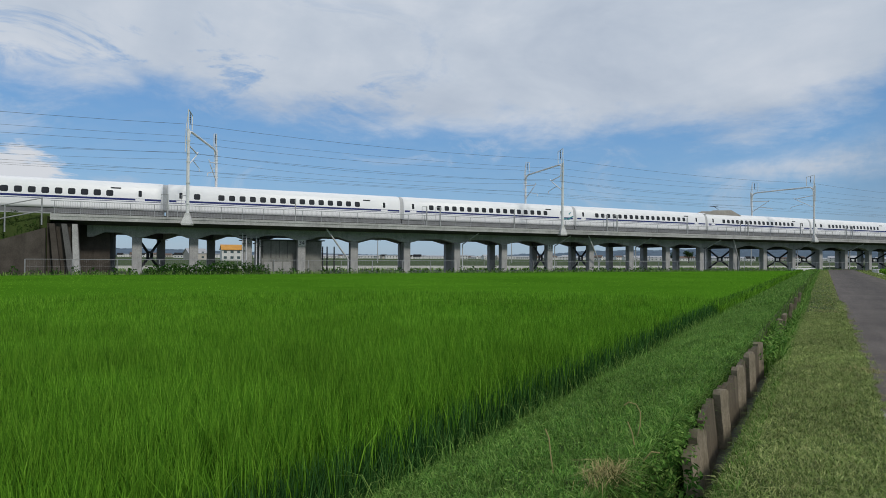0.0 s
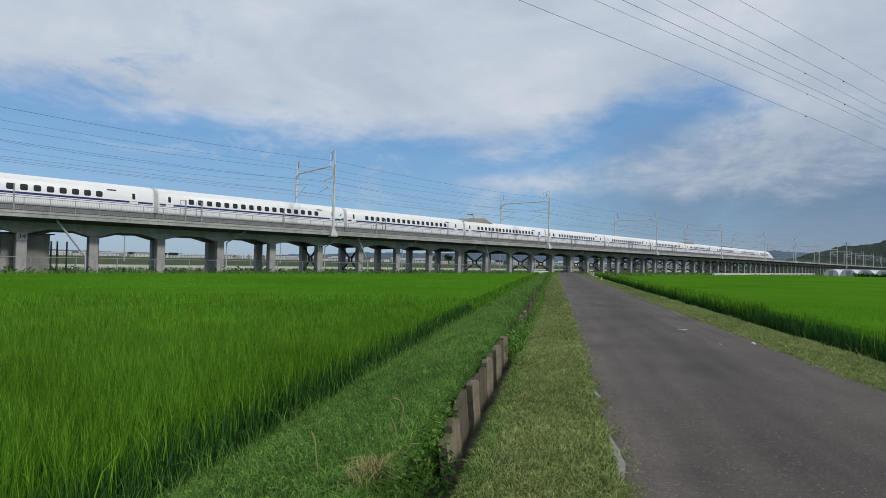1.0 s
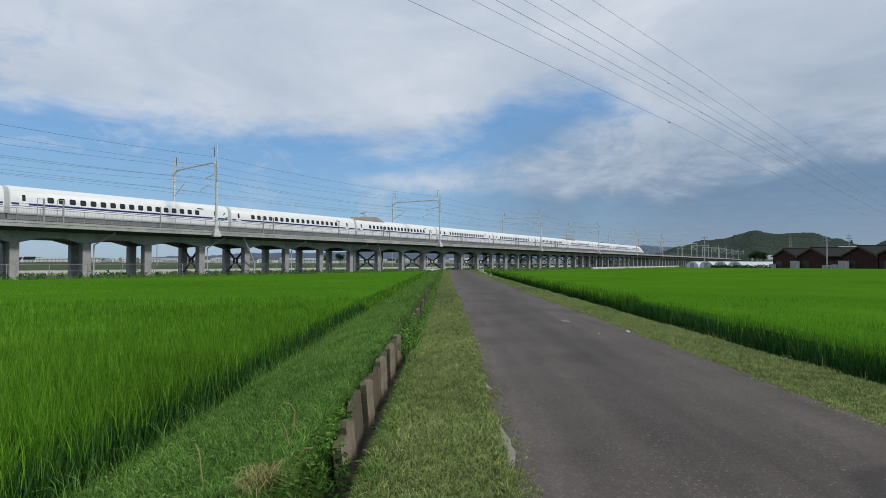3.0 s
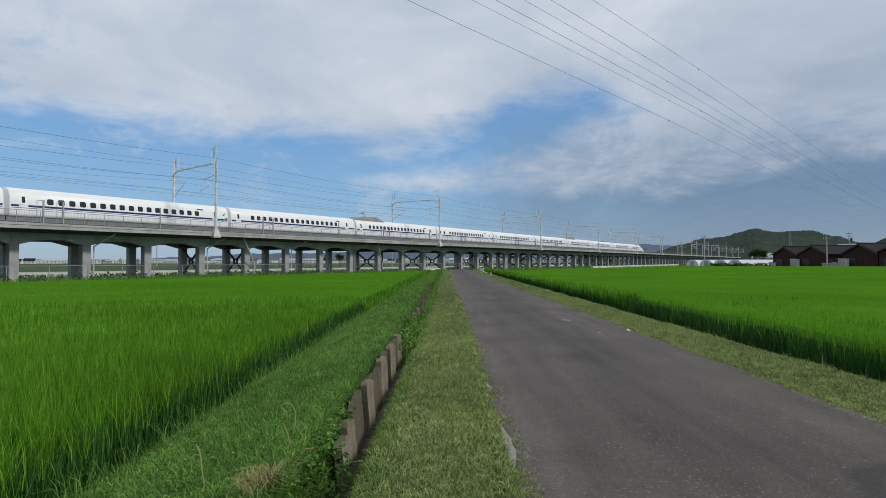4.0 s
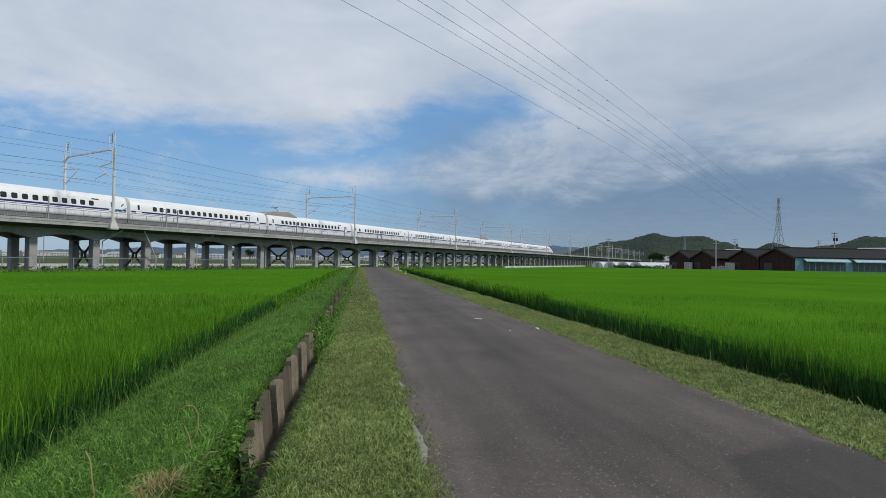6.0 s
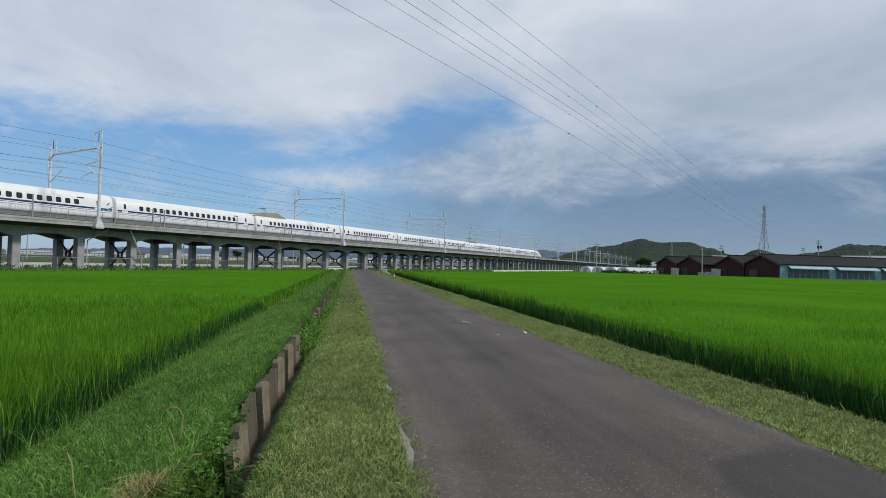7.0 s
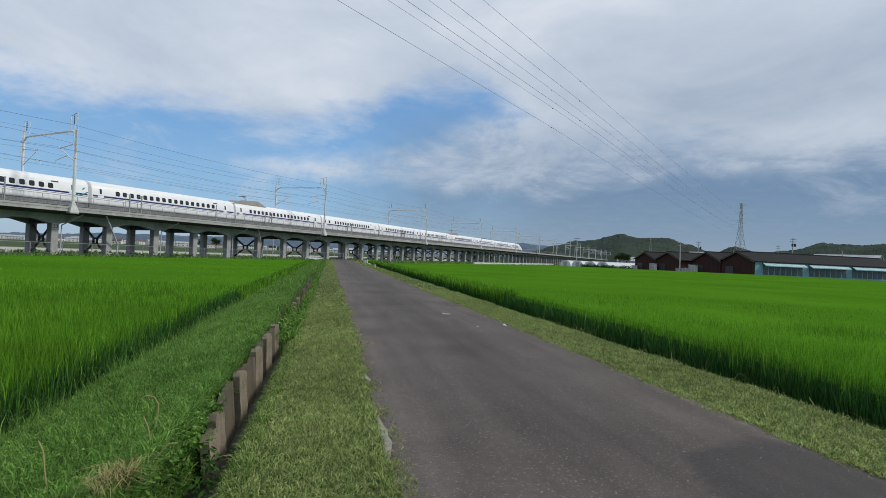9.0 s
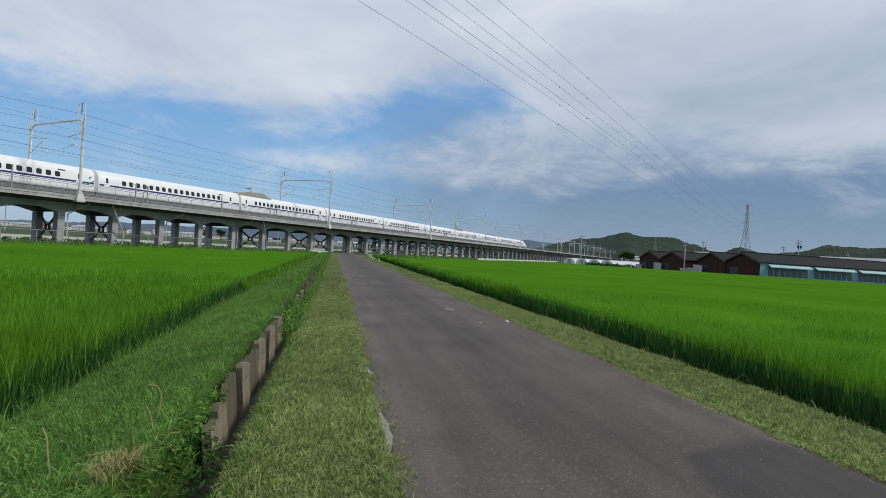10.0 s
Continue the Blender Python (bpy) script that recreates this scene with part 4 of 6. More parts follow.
def rice_edge(name, w0, s0, s1, n, z0, seed):
    rng = np.random.default_rng(seed)
    s = s0 + (s1 - s0) * rng.uniform(0, 1, n) ** 1.5
    w = w0 + rng.uniform(-.25, .3, n)
    x, y = to_xy(s, w)
    blades(name, np.stack([x, y, z0 + rng.uniform(0, .15, n)], 1), rng.uniform(.3, .55, n), .0012 * s, rng.uniform(.15, .6, n), LEAF_RICE, "rice blades along the paddy edge", "rice", seed)


rice_edge("rice_plants", -2.95, 20, 100, 9000, -.40, 16)
rice_edge("rice_plants", 6.25, 20, 95, 9000, -.10, 17)
def shaded_rice_stalks(name, w0, w1, s0, s1, n, z0, h0, h1, seed):
    """The lower stalks and sheaths along a paddy's rim, with the shade there put into their colour."""
    rng = np.random.default_rng(seed)
    s = s0 + (s1 - s0) * rng.uniform(0, 1, n) ** 1.6
    w = rng.uniform(w0, w1, n)
    x, y = to_xy(s, w)
    blades(name, np.stack([x, y, np.full(n, z0)], 1), rng.uniform(h0, h1, n), .008 + .0006 * np.maximum(s, 0), rng.uniform(.05, .40, n), LEAF_STALK_SHADE, "rice stalks along the rim of the paddy, rim shade in their dark green", "rice", seed)


shaded_rice_stalks("shaded_rice_stalks", -3.12, -2.80, 1, 80, 30000, -.44, .22, .64, 18)
shaded_rice_stalks("shaded_rice_stalks", 6.0, 6.36, 1, 80, 46000, -.56, .42, .92, 19)
rice_near("rice_plants", -1, 11)
rice_near("rice_plants", 1, 12)
rice_far("rice_plants", -1, 13, 64000, 85)
rice_far("rice_plants", 1, 14, 76000, 170)


def strip_grass(name, s0, s1, w0, w1, n, h0, h1, wd, lean, mat, label, seed, clump=0.0, keep=None, category="grass"):
    rng = np.random.default_rng(seed)
    s = s0 + (s1 - s0) * rng.uniform(0, 1, n) ** 1.35
    w = rng.uniform(w0, w1, n)
    if clump:
        v = np.array([noise.noise((a * 2.2, c * 3.0, seed)) + .6 * noise.noise((a * 6, c * 7, seed)) for a, c in zip(s, w)])
        ok = v + rng.normal(0, .25, n) > clump - .5
        s, w = s[ok], w[ok]
    if keep:
        ok = np.array([keep(a, c) for a, c in zip(s, w)])
        s, w = s[ok], w[ok]
    n = len(s)
    x, y = to_xy(s, w)
    z = np.array([profile(b) + rough_ground(a, b) for a, b in zip(s, w)]) - .006 + np.where((w > .37) & (w < 4.09), .026, 0)
    if isinstance(lean, tuple):
        lean = rng.uniform(*lean, n)
    grow = 1 + np.maximum(s - 8, 0) * .03
    return blades(name, np.stack([x, y, z], 1), rng.uniform(h0, h1, n), wd * rng.uniform(.6, 1.4, n) * grow, lean, mat, label, category, seed)


# lush bank between paddy and ditch
strip_grass("bank_grass", .5, 22, -2.86, -.99, 118000, .03, .12, .0062, (.4, 2.2), LEAF_BANK, "lush green grass on the paddy bank", 21)
strip_grass("bank_grass", 20, 104, -2.9, -.95, 26000, .08, .20, .014, (.3, 1.6), LEAF_BANK, "lush green grass on the paddy bank", 22)
strip_grass("bank_grass", .5, 24, -2.98, -2.55, 4200, .14, .38, .0055, (.5, 1.9), LEAF_BANK, "taller pale grass stalks along the paddy edge", 23)
# ditch edge
strip_grass("ditch_grass", .8, 12, -1.12, -.99, 9000, .06, .15, .0075, (.8, 2.0), LEAF_BANK, "green grass hanging over the old boards", 38)
strip_grass("ditch_grass", 1, 30, -.68, -.46, 10000, .03, .09, .006, 1.0, LEAF_BANK, "green grass hanging over the ditch edge", 24)
strip_grass("ditch_grass", 10.6, 100, -1.0, -.55, 9000, .12, .30, .013, .8, LEAF_BANK, "green grass hanging over the ditch edge", 25)
strip_grass("ditch_grass", .8, 5.0, -1.0, -.972, 5000, .05, .13, .007, (.6, 2.0), LEAF_BANK, "green grass growing down the ditch side", 39)
strip_grass("ditch_grass", 4.6, 10.4, -1.0, -.988, 3200, .06, .16, .007, (.6, 1.8), LEAF_BANK, "green grass hanging over the old boards", 40)
# mown verge by the road
strip_grass("mown_verge_grass", .8, 20, -.64, .47, 100000, .025, .075, .0058, (.8, 2.8), LEAF_GRASS, "short mown grass verge beside the road", 26)
strip_grass("mown_verge_grass", 18, 106, -.68, .46, 14000, .03, .08, .010, 1.2, LEAF_GRASS, "short mown grass verge beside the road", 27)
strip_grass("cut_dry_grass", .8, 22, -.35, .52, 20000, .018, .04, .006, (1.0, 2.6), LEAF_DRY, "pale dry cut grass lying on the verge", 28, clump=.55)
strip_grass("cut_dry_grass", 18, 100, -.1, .5, 5000, .015, .05, .010, 2.0, LEAF_DRY, "pale dry cut grass lying on the verge", 29, clump=.4)
strip_grass("mown_verge_grass", 2.5, 24, 4.02, 5.38, 76000, .025, .07, .0060, (.8, 2.6), LEAF_GRASS, "short mown grass verge beside the road", 30)
strip_grass("mown_verge_grass", 22, 104, 3.9, 5.3, 16000, .03, .08, .011, 1.2, LEAF_GRASS, "short mown grass verge beside the road", 31)
strip_grass("cut_dry_grass", 2.5, 26, 3.98, 4.95, 14000, .015, .04, .006, 3.0, LEAF_DRY, "pale dry cut grass lying on the verge", 32, clump=.5)
strip_grass("cut_dry_grass", 2.5, 14, 5.25, 5.5, 900, .10, .28, .005, 1.5, LEAF_DRY, "dry straw hanging over the field edge", 33)


# ragged tufts creeping over the asphalt's edges
def left_edge(a, c):
    if 4.15 < a < 5.35 or 6.6 < a < 7.3:
        return c < .47
    return c < .50 + .20 * noise.noise((a * .9, 0, 5)) + .10 * noise.noise((a * 3.1, 0, 9))


def right_edge(a, c):
    return c > 4.02 + .12 * noise.noise((a * .8, 0, 6)) + .07 * noise.noise((a * 2.9, 0, 8))


strip_grass("verge_edge_tufts", 1.5, 26, .38, .74, 34000, .015, .045, .0065, (.6, 2.2), LEAF_GRASS, "ragged grass tufts creeping onto the asphalt", 45, keep=left_edge)
strip_grass("verge_edge_tufts", 2.5, 26, 3.82, 4.12, 20000, .015, .045, .0065, (.6, 2.2), LEAF_GRASS, "ragged grass tufts creeping onto the asphalt", 46, keep=right_edge)
strip_grass("verge_edge_tufts", 2.0, 26, .42, .62, 12000, .015, .045, .006, (.8, 2.4), LEAF_GRASS, "ragged grass tufts creeping onto the asphalt", 34, clump=.70)
strip_grass("verge_edge_tufts", 2.0, 24, .44, .68, 8000, .012, .03, .005, (1.2, 2.8), LEAF_DRY, "dry grass bits creeping onto the asphalt", 35, clump=.75)
strip_grass("verge_edge_tufts", 3.0, 28, 3.88, 4.12, 12000, .015, .045, .006, (.8, 2.4), LEAF_GRASS, "ragged grass tufts creeping onto the asphalt", 36, clump=.74)
strip_grass("verge_edge_tufts", 3.0, 24, 3.82, 4.10, 4500, .012, .03, .005, (1.2, 2.8), LEAF_DRY, "dry grass bits creeping onto the asphalt", 37, clump=.78)


def band_grass(name, x0, x1, y0, y1, n, h0, h1, wd, mat, label, seed):
    rng = np.random.default_rng(seed)
    x, y = rng.uniform(x0, x1, n), rng.uniform(y0, y1, n)
    blades(name, np.stack([x, y, np.full(n, -.36)], 1), rng.uniform(h0, h1, n), wd, rng.uniform(.2, .9, n), mat, label, "grass", seed)


band_grass("viaduct_foot_grass", -60, 95, 55.2, 58.2, 9000, .3, .75, .06, LEAF_BANK, "rough green grass along the viaduct fence", 41)
band_grass("viaduct_foot_grass", -60, 160, 58.2, 62.5, 5000, .2, .5, .07, LEAF_GRASS, "rough green grass under the viaduct", 42)
band_grass("far_field_grass", -60, 200, 80, 83.6, 6000, .30, .52, .12, LEAF_BANK, "green grass before the low white wall", 44)
band_grass("viaduct_foot_grass", 105, 240, 37, 56, 7000, .3, .8, .11, LEAF_BANK, "rough green grass before the far viaduct", 43)


def leaf_cloud(name, centres, n, r, size, mat, label, category, seed, squash=1.0, z_min=None):
    """Small four-cornered leaves scattered in rounded clumps."""
    rng = np.random.default_rng(seed)
    c = np.asarray(centres, float)
    i = rng.integers(0, len(c), n)
    v = rng.normal(0, 1, (n, 3))
    v /= np.linalg.norm(v, axis=1)[:, None]
    p = c[i] + v * (r * rng.uniform(.25, 1, n) ** .5)[:, None] * np.array([1, 1, squash])
    if z_min is not None:
        p[:, 2] = np.maximum(p[:, 2], z_min + rng.uniform(0, .05, n))
    a = rng.normal(0, 1, (n, 3))
    a /= np.linalg.norm(a, axis=1)[:, None]
    b = np.cross(a, rng.normal(0, 1, (n, 3)))
    b /= np.linalg.norm(b, axis=1)[:, None]
    sz = (size * rng.uniform(.6, 1.3, n))[:, None]
    V = np.stack([p - a * sz, p + b * sz * .4, p + a * sz, p - b * sz * .4], 1).reshape(-1, 3)
    F = [tuple(range(4 * k, 4 * k + 4)) for k in range(n)]
    ob = raw(name, V.tolist(), F, mat)
    return tagged(ob, label, category)


# broad weeds in the ditch and by the wall end
rng0 = np.random.default_rng(5)
cent = [(*to_xy(3.3 + 1.1 * rng0.random(), -1.05 + .4 * rng0.random()), .02 + .1 * rng0.random()) for _ in range(20)]
tagged(leaf_cloud("ditch_weeds", cent, 260, .07, .026, LEAF_WEED, "dark green broad-leaved weeds in the ditch", "weeds", 51), kind="stuff")
cent = [(*to_xy(10.2 + 5.5 * rng0.random(), -.95 + .35 * rng0.random()), .0 + .10 * rng0.random()) for _ in range(40)]
tagged(leaf_cloud("ditch_weeds", cent, 900, .13, .04, LEAF_BANK, "dark green broad-leaved weeds in the ditch", "weeds", 52), kind="stuff")
cent = [(x, 56.6 + rng0.random(), .1 + .5 * rng0.random()) for x in np.linspace(-1, 8.5, 26)]
tagged(leaf_cloud("fence_weeds", cent, 2600, .6, .13, LEAF_WEED, "tall leafy green weeds growing through the fence", "weeds", 53), kind="stuff")
cent = [(x, 57 + rng0.random(), -.05 + .2 * rng0.random()) for x in np.linspace(-22, 60, 60)]
tagged(leaf_cloud("fence_weeds", cent, 3200, .5, .13, LEAF_WEED, "low dark weeds along the fence foot", "weeds", 54), kind="stuff")


rng2 = np.random.default_rng(15)
ss_ = 2.0 + 20 * rng2.random(1300) ** 1.4
wr_ = -2.5 + 1.5 * rng2.random(1300)
cent = [(*to_xy(a, b), profile(b) + .05) for a, b in zip(ss_, wr_)]
tagged(leaf_cloud("bank_clover", cent, 16000, .09, .013, LEAF_BANK, "small clover leaves among the bank grass", "clover", 55, .5), kind="stuff")

cent = [(*to_xy(1.2 + 3.6 * rng2.random(), -.98 + .1 * rng2.random()), -.2 + .38 * rng2.random()) for _ in range(90)]
tagged(leaf_cloud("bank_weeds", cent, 700, .07, .02, LEAF_WEED, "leafy weeds hanging down the bank into the ditch", "weeds", 56), kind="stuff")
cent = [(*to_xy(1.2 + 4.2 * rng2.random(), -1.05 + .18 * rng2.random()), .05 + .16 * rng2.random()) for _ in range(90)]
tagged(leaf_cloud("bank_weeds", cent, 1500, .08, .02, LEAF_BANK, "leafy weeds hanging down the bank into the ditch", "weeds", 57), kind="stuff")

# pale dead stalks
def stalk(s, w, pts, r=.0048):
    bm = bmesh.new()
    p = [rd(s + a, w + b, c * 1.35 + max(profile(w), -.1)) for a, b, c in pts]
    tube(bm, p, r, 5)
    return tagged(part("dead_stalk", bm, LEAF_DRY), "thin pale dead grass stalk", "stalk", "dead stalks")


stalk(3.55, -1.45, [(0, 0, 0), (.02, -.03, .10), (.04, -.05, .17), (.05, -.08, .21)])
stalk(4.35, -1.15, [(0, 0, 0), (.01, .03, .10), (.02, .03, .17), (.02, .0, .21), (.0, -.05, .22), (0, -.08, .20)])
stalk(4.0, -1.05, [(0, 0, 0), (.0, -.03, .12), (.0, -.06, .17)])
stalk(3.8, -1.0, [(0, 0, -.1), (.04, .03, .02), (.05, .08, .07), (.06, .13, .07)])


# ---------------------------------------------------------------- retaining wall of the ditch
OLD_BOARD = two_scale("weathered_grey_board", (0.070, 0.057, 0.040), (0.175, 0.145, 0.104), 0.9, 26.0, 2.4, bump=0.5, dist=0.006, stain=(0.05, 0.045, 0.03), stretch=(1, 1, .35))
OLD_POST = two_scale("pale_weathered_post", (0.14, 0.118, 0.083), (0.30, 0.255, 0.187), 0.9, 26.0, 3.0, bump=0.4, dist=0.005, stain=(0.09, 0.08, 0.05))
WHITE_PAINT = two_scale("white_paint", (0.62, 0.62, 0.61), (0.78, 0.78, 0.77), 0.6, 15.0, 1.0)
rnd = random.Random(8)
turn_road = Matrix.Rotation(ROAD, 4, "Z")
wall_top = tagged(empty("ditch_retaining_wall"), "old weathered grey boards and posts holding up the bank", "retaining wall")


def jagged(bm, wide, low, high, th, seed):
    """An upright slab with a broken top edge and uneven sides."""
    rj = random.Random(seed)
    n = 7
    top = [(-wide / 2 + wide * k / (n - 1), high - abs(rj.gauss(0, .022)) - (.03 if k in (0, n - 1) else 0)) for k in range(n)]
    side_r = [(wide / 2 + rj.uniform(-.012, .012), low + (high - low) * f) for f in (.75, .5, .25, 0)]
    side_l = [(-wide / 2 + rj.uniform(-.012, .012), low + (high - low) * f) for f in (0, .25, .5, .75)]
    out = top + side_r + side_l
    va = [bm.verts.new((x, -th / 2 + rj.uniform(-.006, .006), z)) for x, z in out]
    vb = [bm.verts.new((x, th / 2, z)) for x, z in out]
    for k in range(len(out)):
        j = (k + 1) % len(out)
        bm.faces.new((va[k], va[j], vb[j], vb[k]))
    bm.faces.new(va[::-1])
    bm.faces.new(vb)
    bmesh.ops.recalc_face_normals(bm, faces=bm.faces)


for i, (s, wide, high, back, yaw, tilt) in enumerate(((4.98, .30, .02, .01, 3, 17), (5.22, .24, .12, -.01, 8, 14), (5.76, .86, .20, .0, -3, 12), (6.40, .22, .23, -.03, 12, 10),
                                                     (7.05, .92, .20, .0, 3, 10), (7.78, .24, .25, -.03, 12, 9), (8.38, .92, .22, .0, -3, 9), (9.02, .24, .25, -.03, 12, 8),
                                                     (9.70, .96, .22, .0, 2, 8), (10.40, .28, .24, -.02, 10, 7))):
    bm = bmesh.new()
    jagged(bm, wide, -.55, high, .045 if wide > .3 else .07, 60 + i)
    o = part("board" if wide > .3 else "post", bm, OLD_BOARD if wide > .3 else OLD_POST, wall_top)
    o.matrix_basis = Matrix.Translation(rd(s, -.885 - back)) @ turn_road @ pose(0, 0, 0, 2 - .6 * tilt, 2 * rnd.random() - 1, -yaw)
for s in (14.9, 15.25, 16.7, 17.1, 20.5, 24.0, 28.0):
    bm = bmesh.new()
    box(bm, -.06, .06, -.05, .05, -.5, .16 + .1 * rnd.random(), bevel=.012)
    o = tagged(part("bank_post", bm, OLD_POST), "short weathered post at the ditch side", "post", "posts along the ditch")
    o.matrix_basis = Matrix.Translation(rd(s, -.85)) @ turn_road @ pose(0, 0, 0, 7, 0, 8 * rnd.random())

# ditch bed
bm = bmesh.new()
vs = [[bm.verts.new(rd(s, w, -.345 + .02 * noise.noise((s * 3, w * 5, 1)))) for w in (-.965, -.86, -.75)] for s in [0.5 * k for k in range(0, 60)]]
for a, b in zip(vs, vs[1:]):
    for k in range(2):
        bm.faces.new((a[k], b[k], b[k + 1], a[k + 1]))
tagged(part("ditch_bed", bm, MUD), "dark damp mud in the narrow ditch", "ditch", kind="structure")

# road details: pale mortar edge, litter, straw tuft


def slab(name, ring_sw, z, th, mat, label, category):
    bm = bmesh.new()
    top = [bm.verts.new(rd(s, w, z)) for s, w in ring_sw]
    low = [bm.verts.new(rd(s, w, z - th)) for s, w in ring_sw]
    bm.faces.new(top)
    bm.faces.new(low[::-1])
    for k in range(len(top)):
        j = (k + 1) % len(top)
        bm.faces.new((top[k], low[k], low[j], top[j]))
    bmesh.ops.recalc_face_normals(bm, faces=bm.faces)
    return tagged(part(name, bm, mat), label, category, kind="structure")


slab("road_edge_mortar", [(4.15, .45), (4.5, .455), (4.85, .46), (5.1, .465), (5.35, .485), (5.2, .50), (5.05, .51), (4.9, .535), (4.75, .52), (4.6, .54), (4.4, .51), (4.3, .50)], .034, .05, ROAD_EDGE, "pale broken mortar strip at the road edge", "road edge")
slab("road_edge_mortar", [(6.6, .45), (6.9, .455), (7.3, .46), (7.15, .49), (7.0, .50), (6.9, .53), (6.75, .49)], .032, .05, ROAD_EDGE, "pale broken mortar strip at the road edge", "road edge")
slab("road_edge_mortar", [(9.9, .42), (10.4, .44), (10.9, .43), (10.7, .49), (10.2, .50)], .022, .05, ROAD_EDGE, "pale broken mortar strip at the road edge", "road edge")
slab("road_edge_mortar", [(16.7, .42), (17.3, .43), (17.8, .43), (17.5, .50), (16.9, .50)], .024, .05, ROAD_EDGE, "pale broken mortar strip at the road edge", "road edge")
slab("road_edge_mortar", [(9.0, 3.98), (9.7, 3.95), (10.3, 4.0), (10.0, 4.12), (9.2, 4.12)], .022, .05, ROAD_EDGE, "pale broken mortar strip at the road edge", "road edge")



def scrap(s, w, a, b, h, turn, label, mat=WHITE_PAINT):
    bm = bmesh.new()
    box(bm, -a, a, -b, b, 0, h, bevel=min(a, b, h) * .3)
    for v in bm.verts:
        v.co.z += .25 * h * math.sin(v.co.x * 30)
    o = tagged(part("litter", bm, mat), label, "litter", "litter on the road")
    o.matrix_basis = Matrix.Translation(rd(s, w, .052 if 1 < w < 3.6 else .03)) @ turn_road @ pose(0, 0, 0, 0, 0, turn)


scrap(14.46, 2.92, .10, .02, .016, 70, "small white scrap lying on the asphalt")
scrap(12.46, 3.83, .04, .03, .03, 20, "small white stone at the road edge")
scrap(12.0, 3.1, .02, .014, .010, 50, "small white scrap lying on the asphalt")
GRIT = leafy("pale_grit", (0.16, 0.15, 0.14), (0.26, 0.25, 0.235), (0.42, 0.41, 0.38), 0.9, 0.0)
rng1 = np.random.default_rng(77)
n = 380
s_, w_ = 2.2 + 16 * rng1.random(n) ** 1.5, .55 + 3.4 * rng1.random(n)
x_, y_ = to_xy(s_, w_)
blades("road_straws", np.stack([x_, y_, np.full(n, .058)], 1), rng1.uniform(.004, .009, n), .007, 2.6, GRIT, "tiny pale bits of straw scattered on the road", "straw", 78)
n = 70
s_, w_ = rng1.normal(9.6, .10, n), rng1.normal(.50, .12, n)
x_, y_ = to_xy(s_, w_)
blades("straw_tuft", np.stack([x_, y_, np.full(n, .02)], 1), rng1.uniform(.03, .12, n), .008, 1.7, LEAF_DRY, "pale dry grass tuft lying on the road edge", "straw", 79)
n = 280
s_, w_ = rng1.normal(3.38, .10, n), rng1.normal(-1.05, .06, n)
x_, y_ = to_xy(s_, w_)
blades("straw_tuft", np.stack([x_, y_, np.array([profile(a) + .05 for a in w_])], 1), rng1.uniform(.06, .15, n), .006, 1.7, LEAF_DRY, "heap of brown dead grass beside the ditch", "straw", 80)


# ---------------------------------------------------------------- fence along the viaduct foot
def build_fence():
    FY = 58.0
    fence = tagged(empty("wire_fence"), "low pale wire mesh fence along the viaduct", "fence")
    bm = bmesh.new()
    bar(bm, (0, 0, -.6), (0, 0, 1.22), .045, None, 6)
    me = mesh_of(bm, "post", RAIL_STEEL)
    xs = [-10.3 + 3.3 * k for k in range(52)]
    for x in xs:
        o = new("post", me)
        o.parent, o.location = fence, (x, FY, 0)
    for z in (1.2, .62):
        bm = bmesh.new()
        bar(bm, (xs[0], FY, z), (xs[-1], FY, z), .026 if z > 1 else .010, None, 5)
        part("rail", bm, RAIL_STEEL, fence)
    verts, faces = [], []
    x = xs[0]
    while x < 90:
        k = len(verts)
        verts += [(x - .0022, FY, -.3), (x + .0022, FY, -.3), (x + .0022, FY, 1.18), (x - .0022, FY, 1.18)]
        faces.append((k, k + 1, k + 2, k + 3))
        x += .16
    tagged(raw("mesh_infill", verts, faces, RAIL_STEEL, fence), kind="stuff")


build_fence()

# ---------------------------------------------------------------- abutment and embankment at the start of the viaduct
EARTH_WALL = two_scale("stained_abutment_concrete", (0.055, 0.047, 0.039), (0.11, 0.097, 0.083), 0.9, 10.0, 0.7, stain=(0.035, 0.032, 0.027))
ab = tagged(empty("viaduct_abutment"), "stained brown-grey concrete abutment with sloping wing wall", "abutment")
bm = bmesh.new()
box(bm, X_START - .3, -7.1, D + .7, Y1 - .4, -.6, 4.34)
box(bm, -7.096, -4.7, D + 3.4, Y1 - .4, -.6, 4.30)
part("abutment_block", bm, EARTH_WALL, ab)
for x, lean, mat in ((-8.9, .55, EARTH_WALL), (-8.0, .75, CONCRETE_DARK), (-7.2, .25, CONCRETE)):
    bm = bmesh.new()
    out = [(x - .26 + lean, -.6), (x + .26 + lean, -.6), (x + .20, 4.3), (x - .20, 4.3)]
    va = [bm.verts.new((px, D + (-.15 if pz < 0 else .2), pz)) for px, pz in out]
    vb = [bm.verts.new((px, D + .698, pz)) for px, pz in out]
    for k in range(4):
        bm.faces.new((va[k], va[(k + 1) % 4], vb[(k + 1) % 4], vb[k]))
    bm.faces.new(va[::-1])
    bm.faces.new(vb)
    bmesh.ops.recalc_face_normals(bm, faces=bm.faces)
    part("buttress", bm, mat, ab)
bm = bmesh.new()
a = [(-9.3, 3.9), (-9.3, -.6), (-19, -.6), (-19, .5)]
va = [bm.verts.new((x, D - .3, z)) for x, z in a]
vb = [bm.verts.new((x, D + .3, z)) for x, z in a]
for k in range(4):
    bm.faces.new((va[k], va[(k + 1) % 4], vb[(k + 1) % 4], vb[k]))
bm.faces.new(va[::-1])
bm.faces.new(vb)
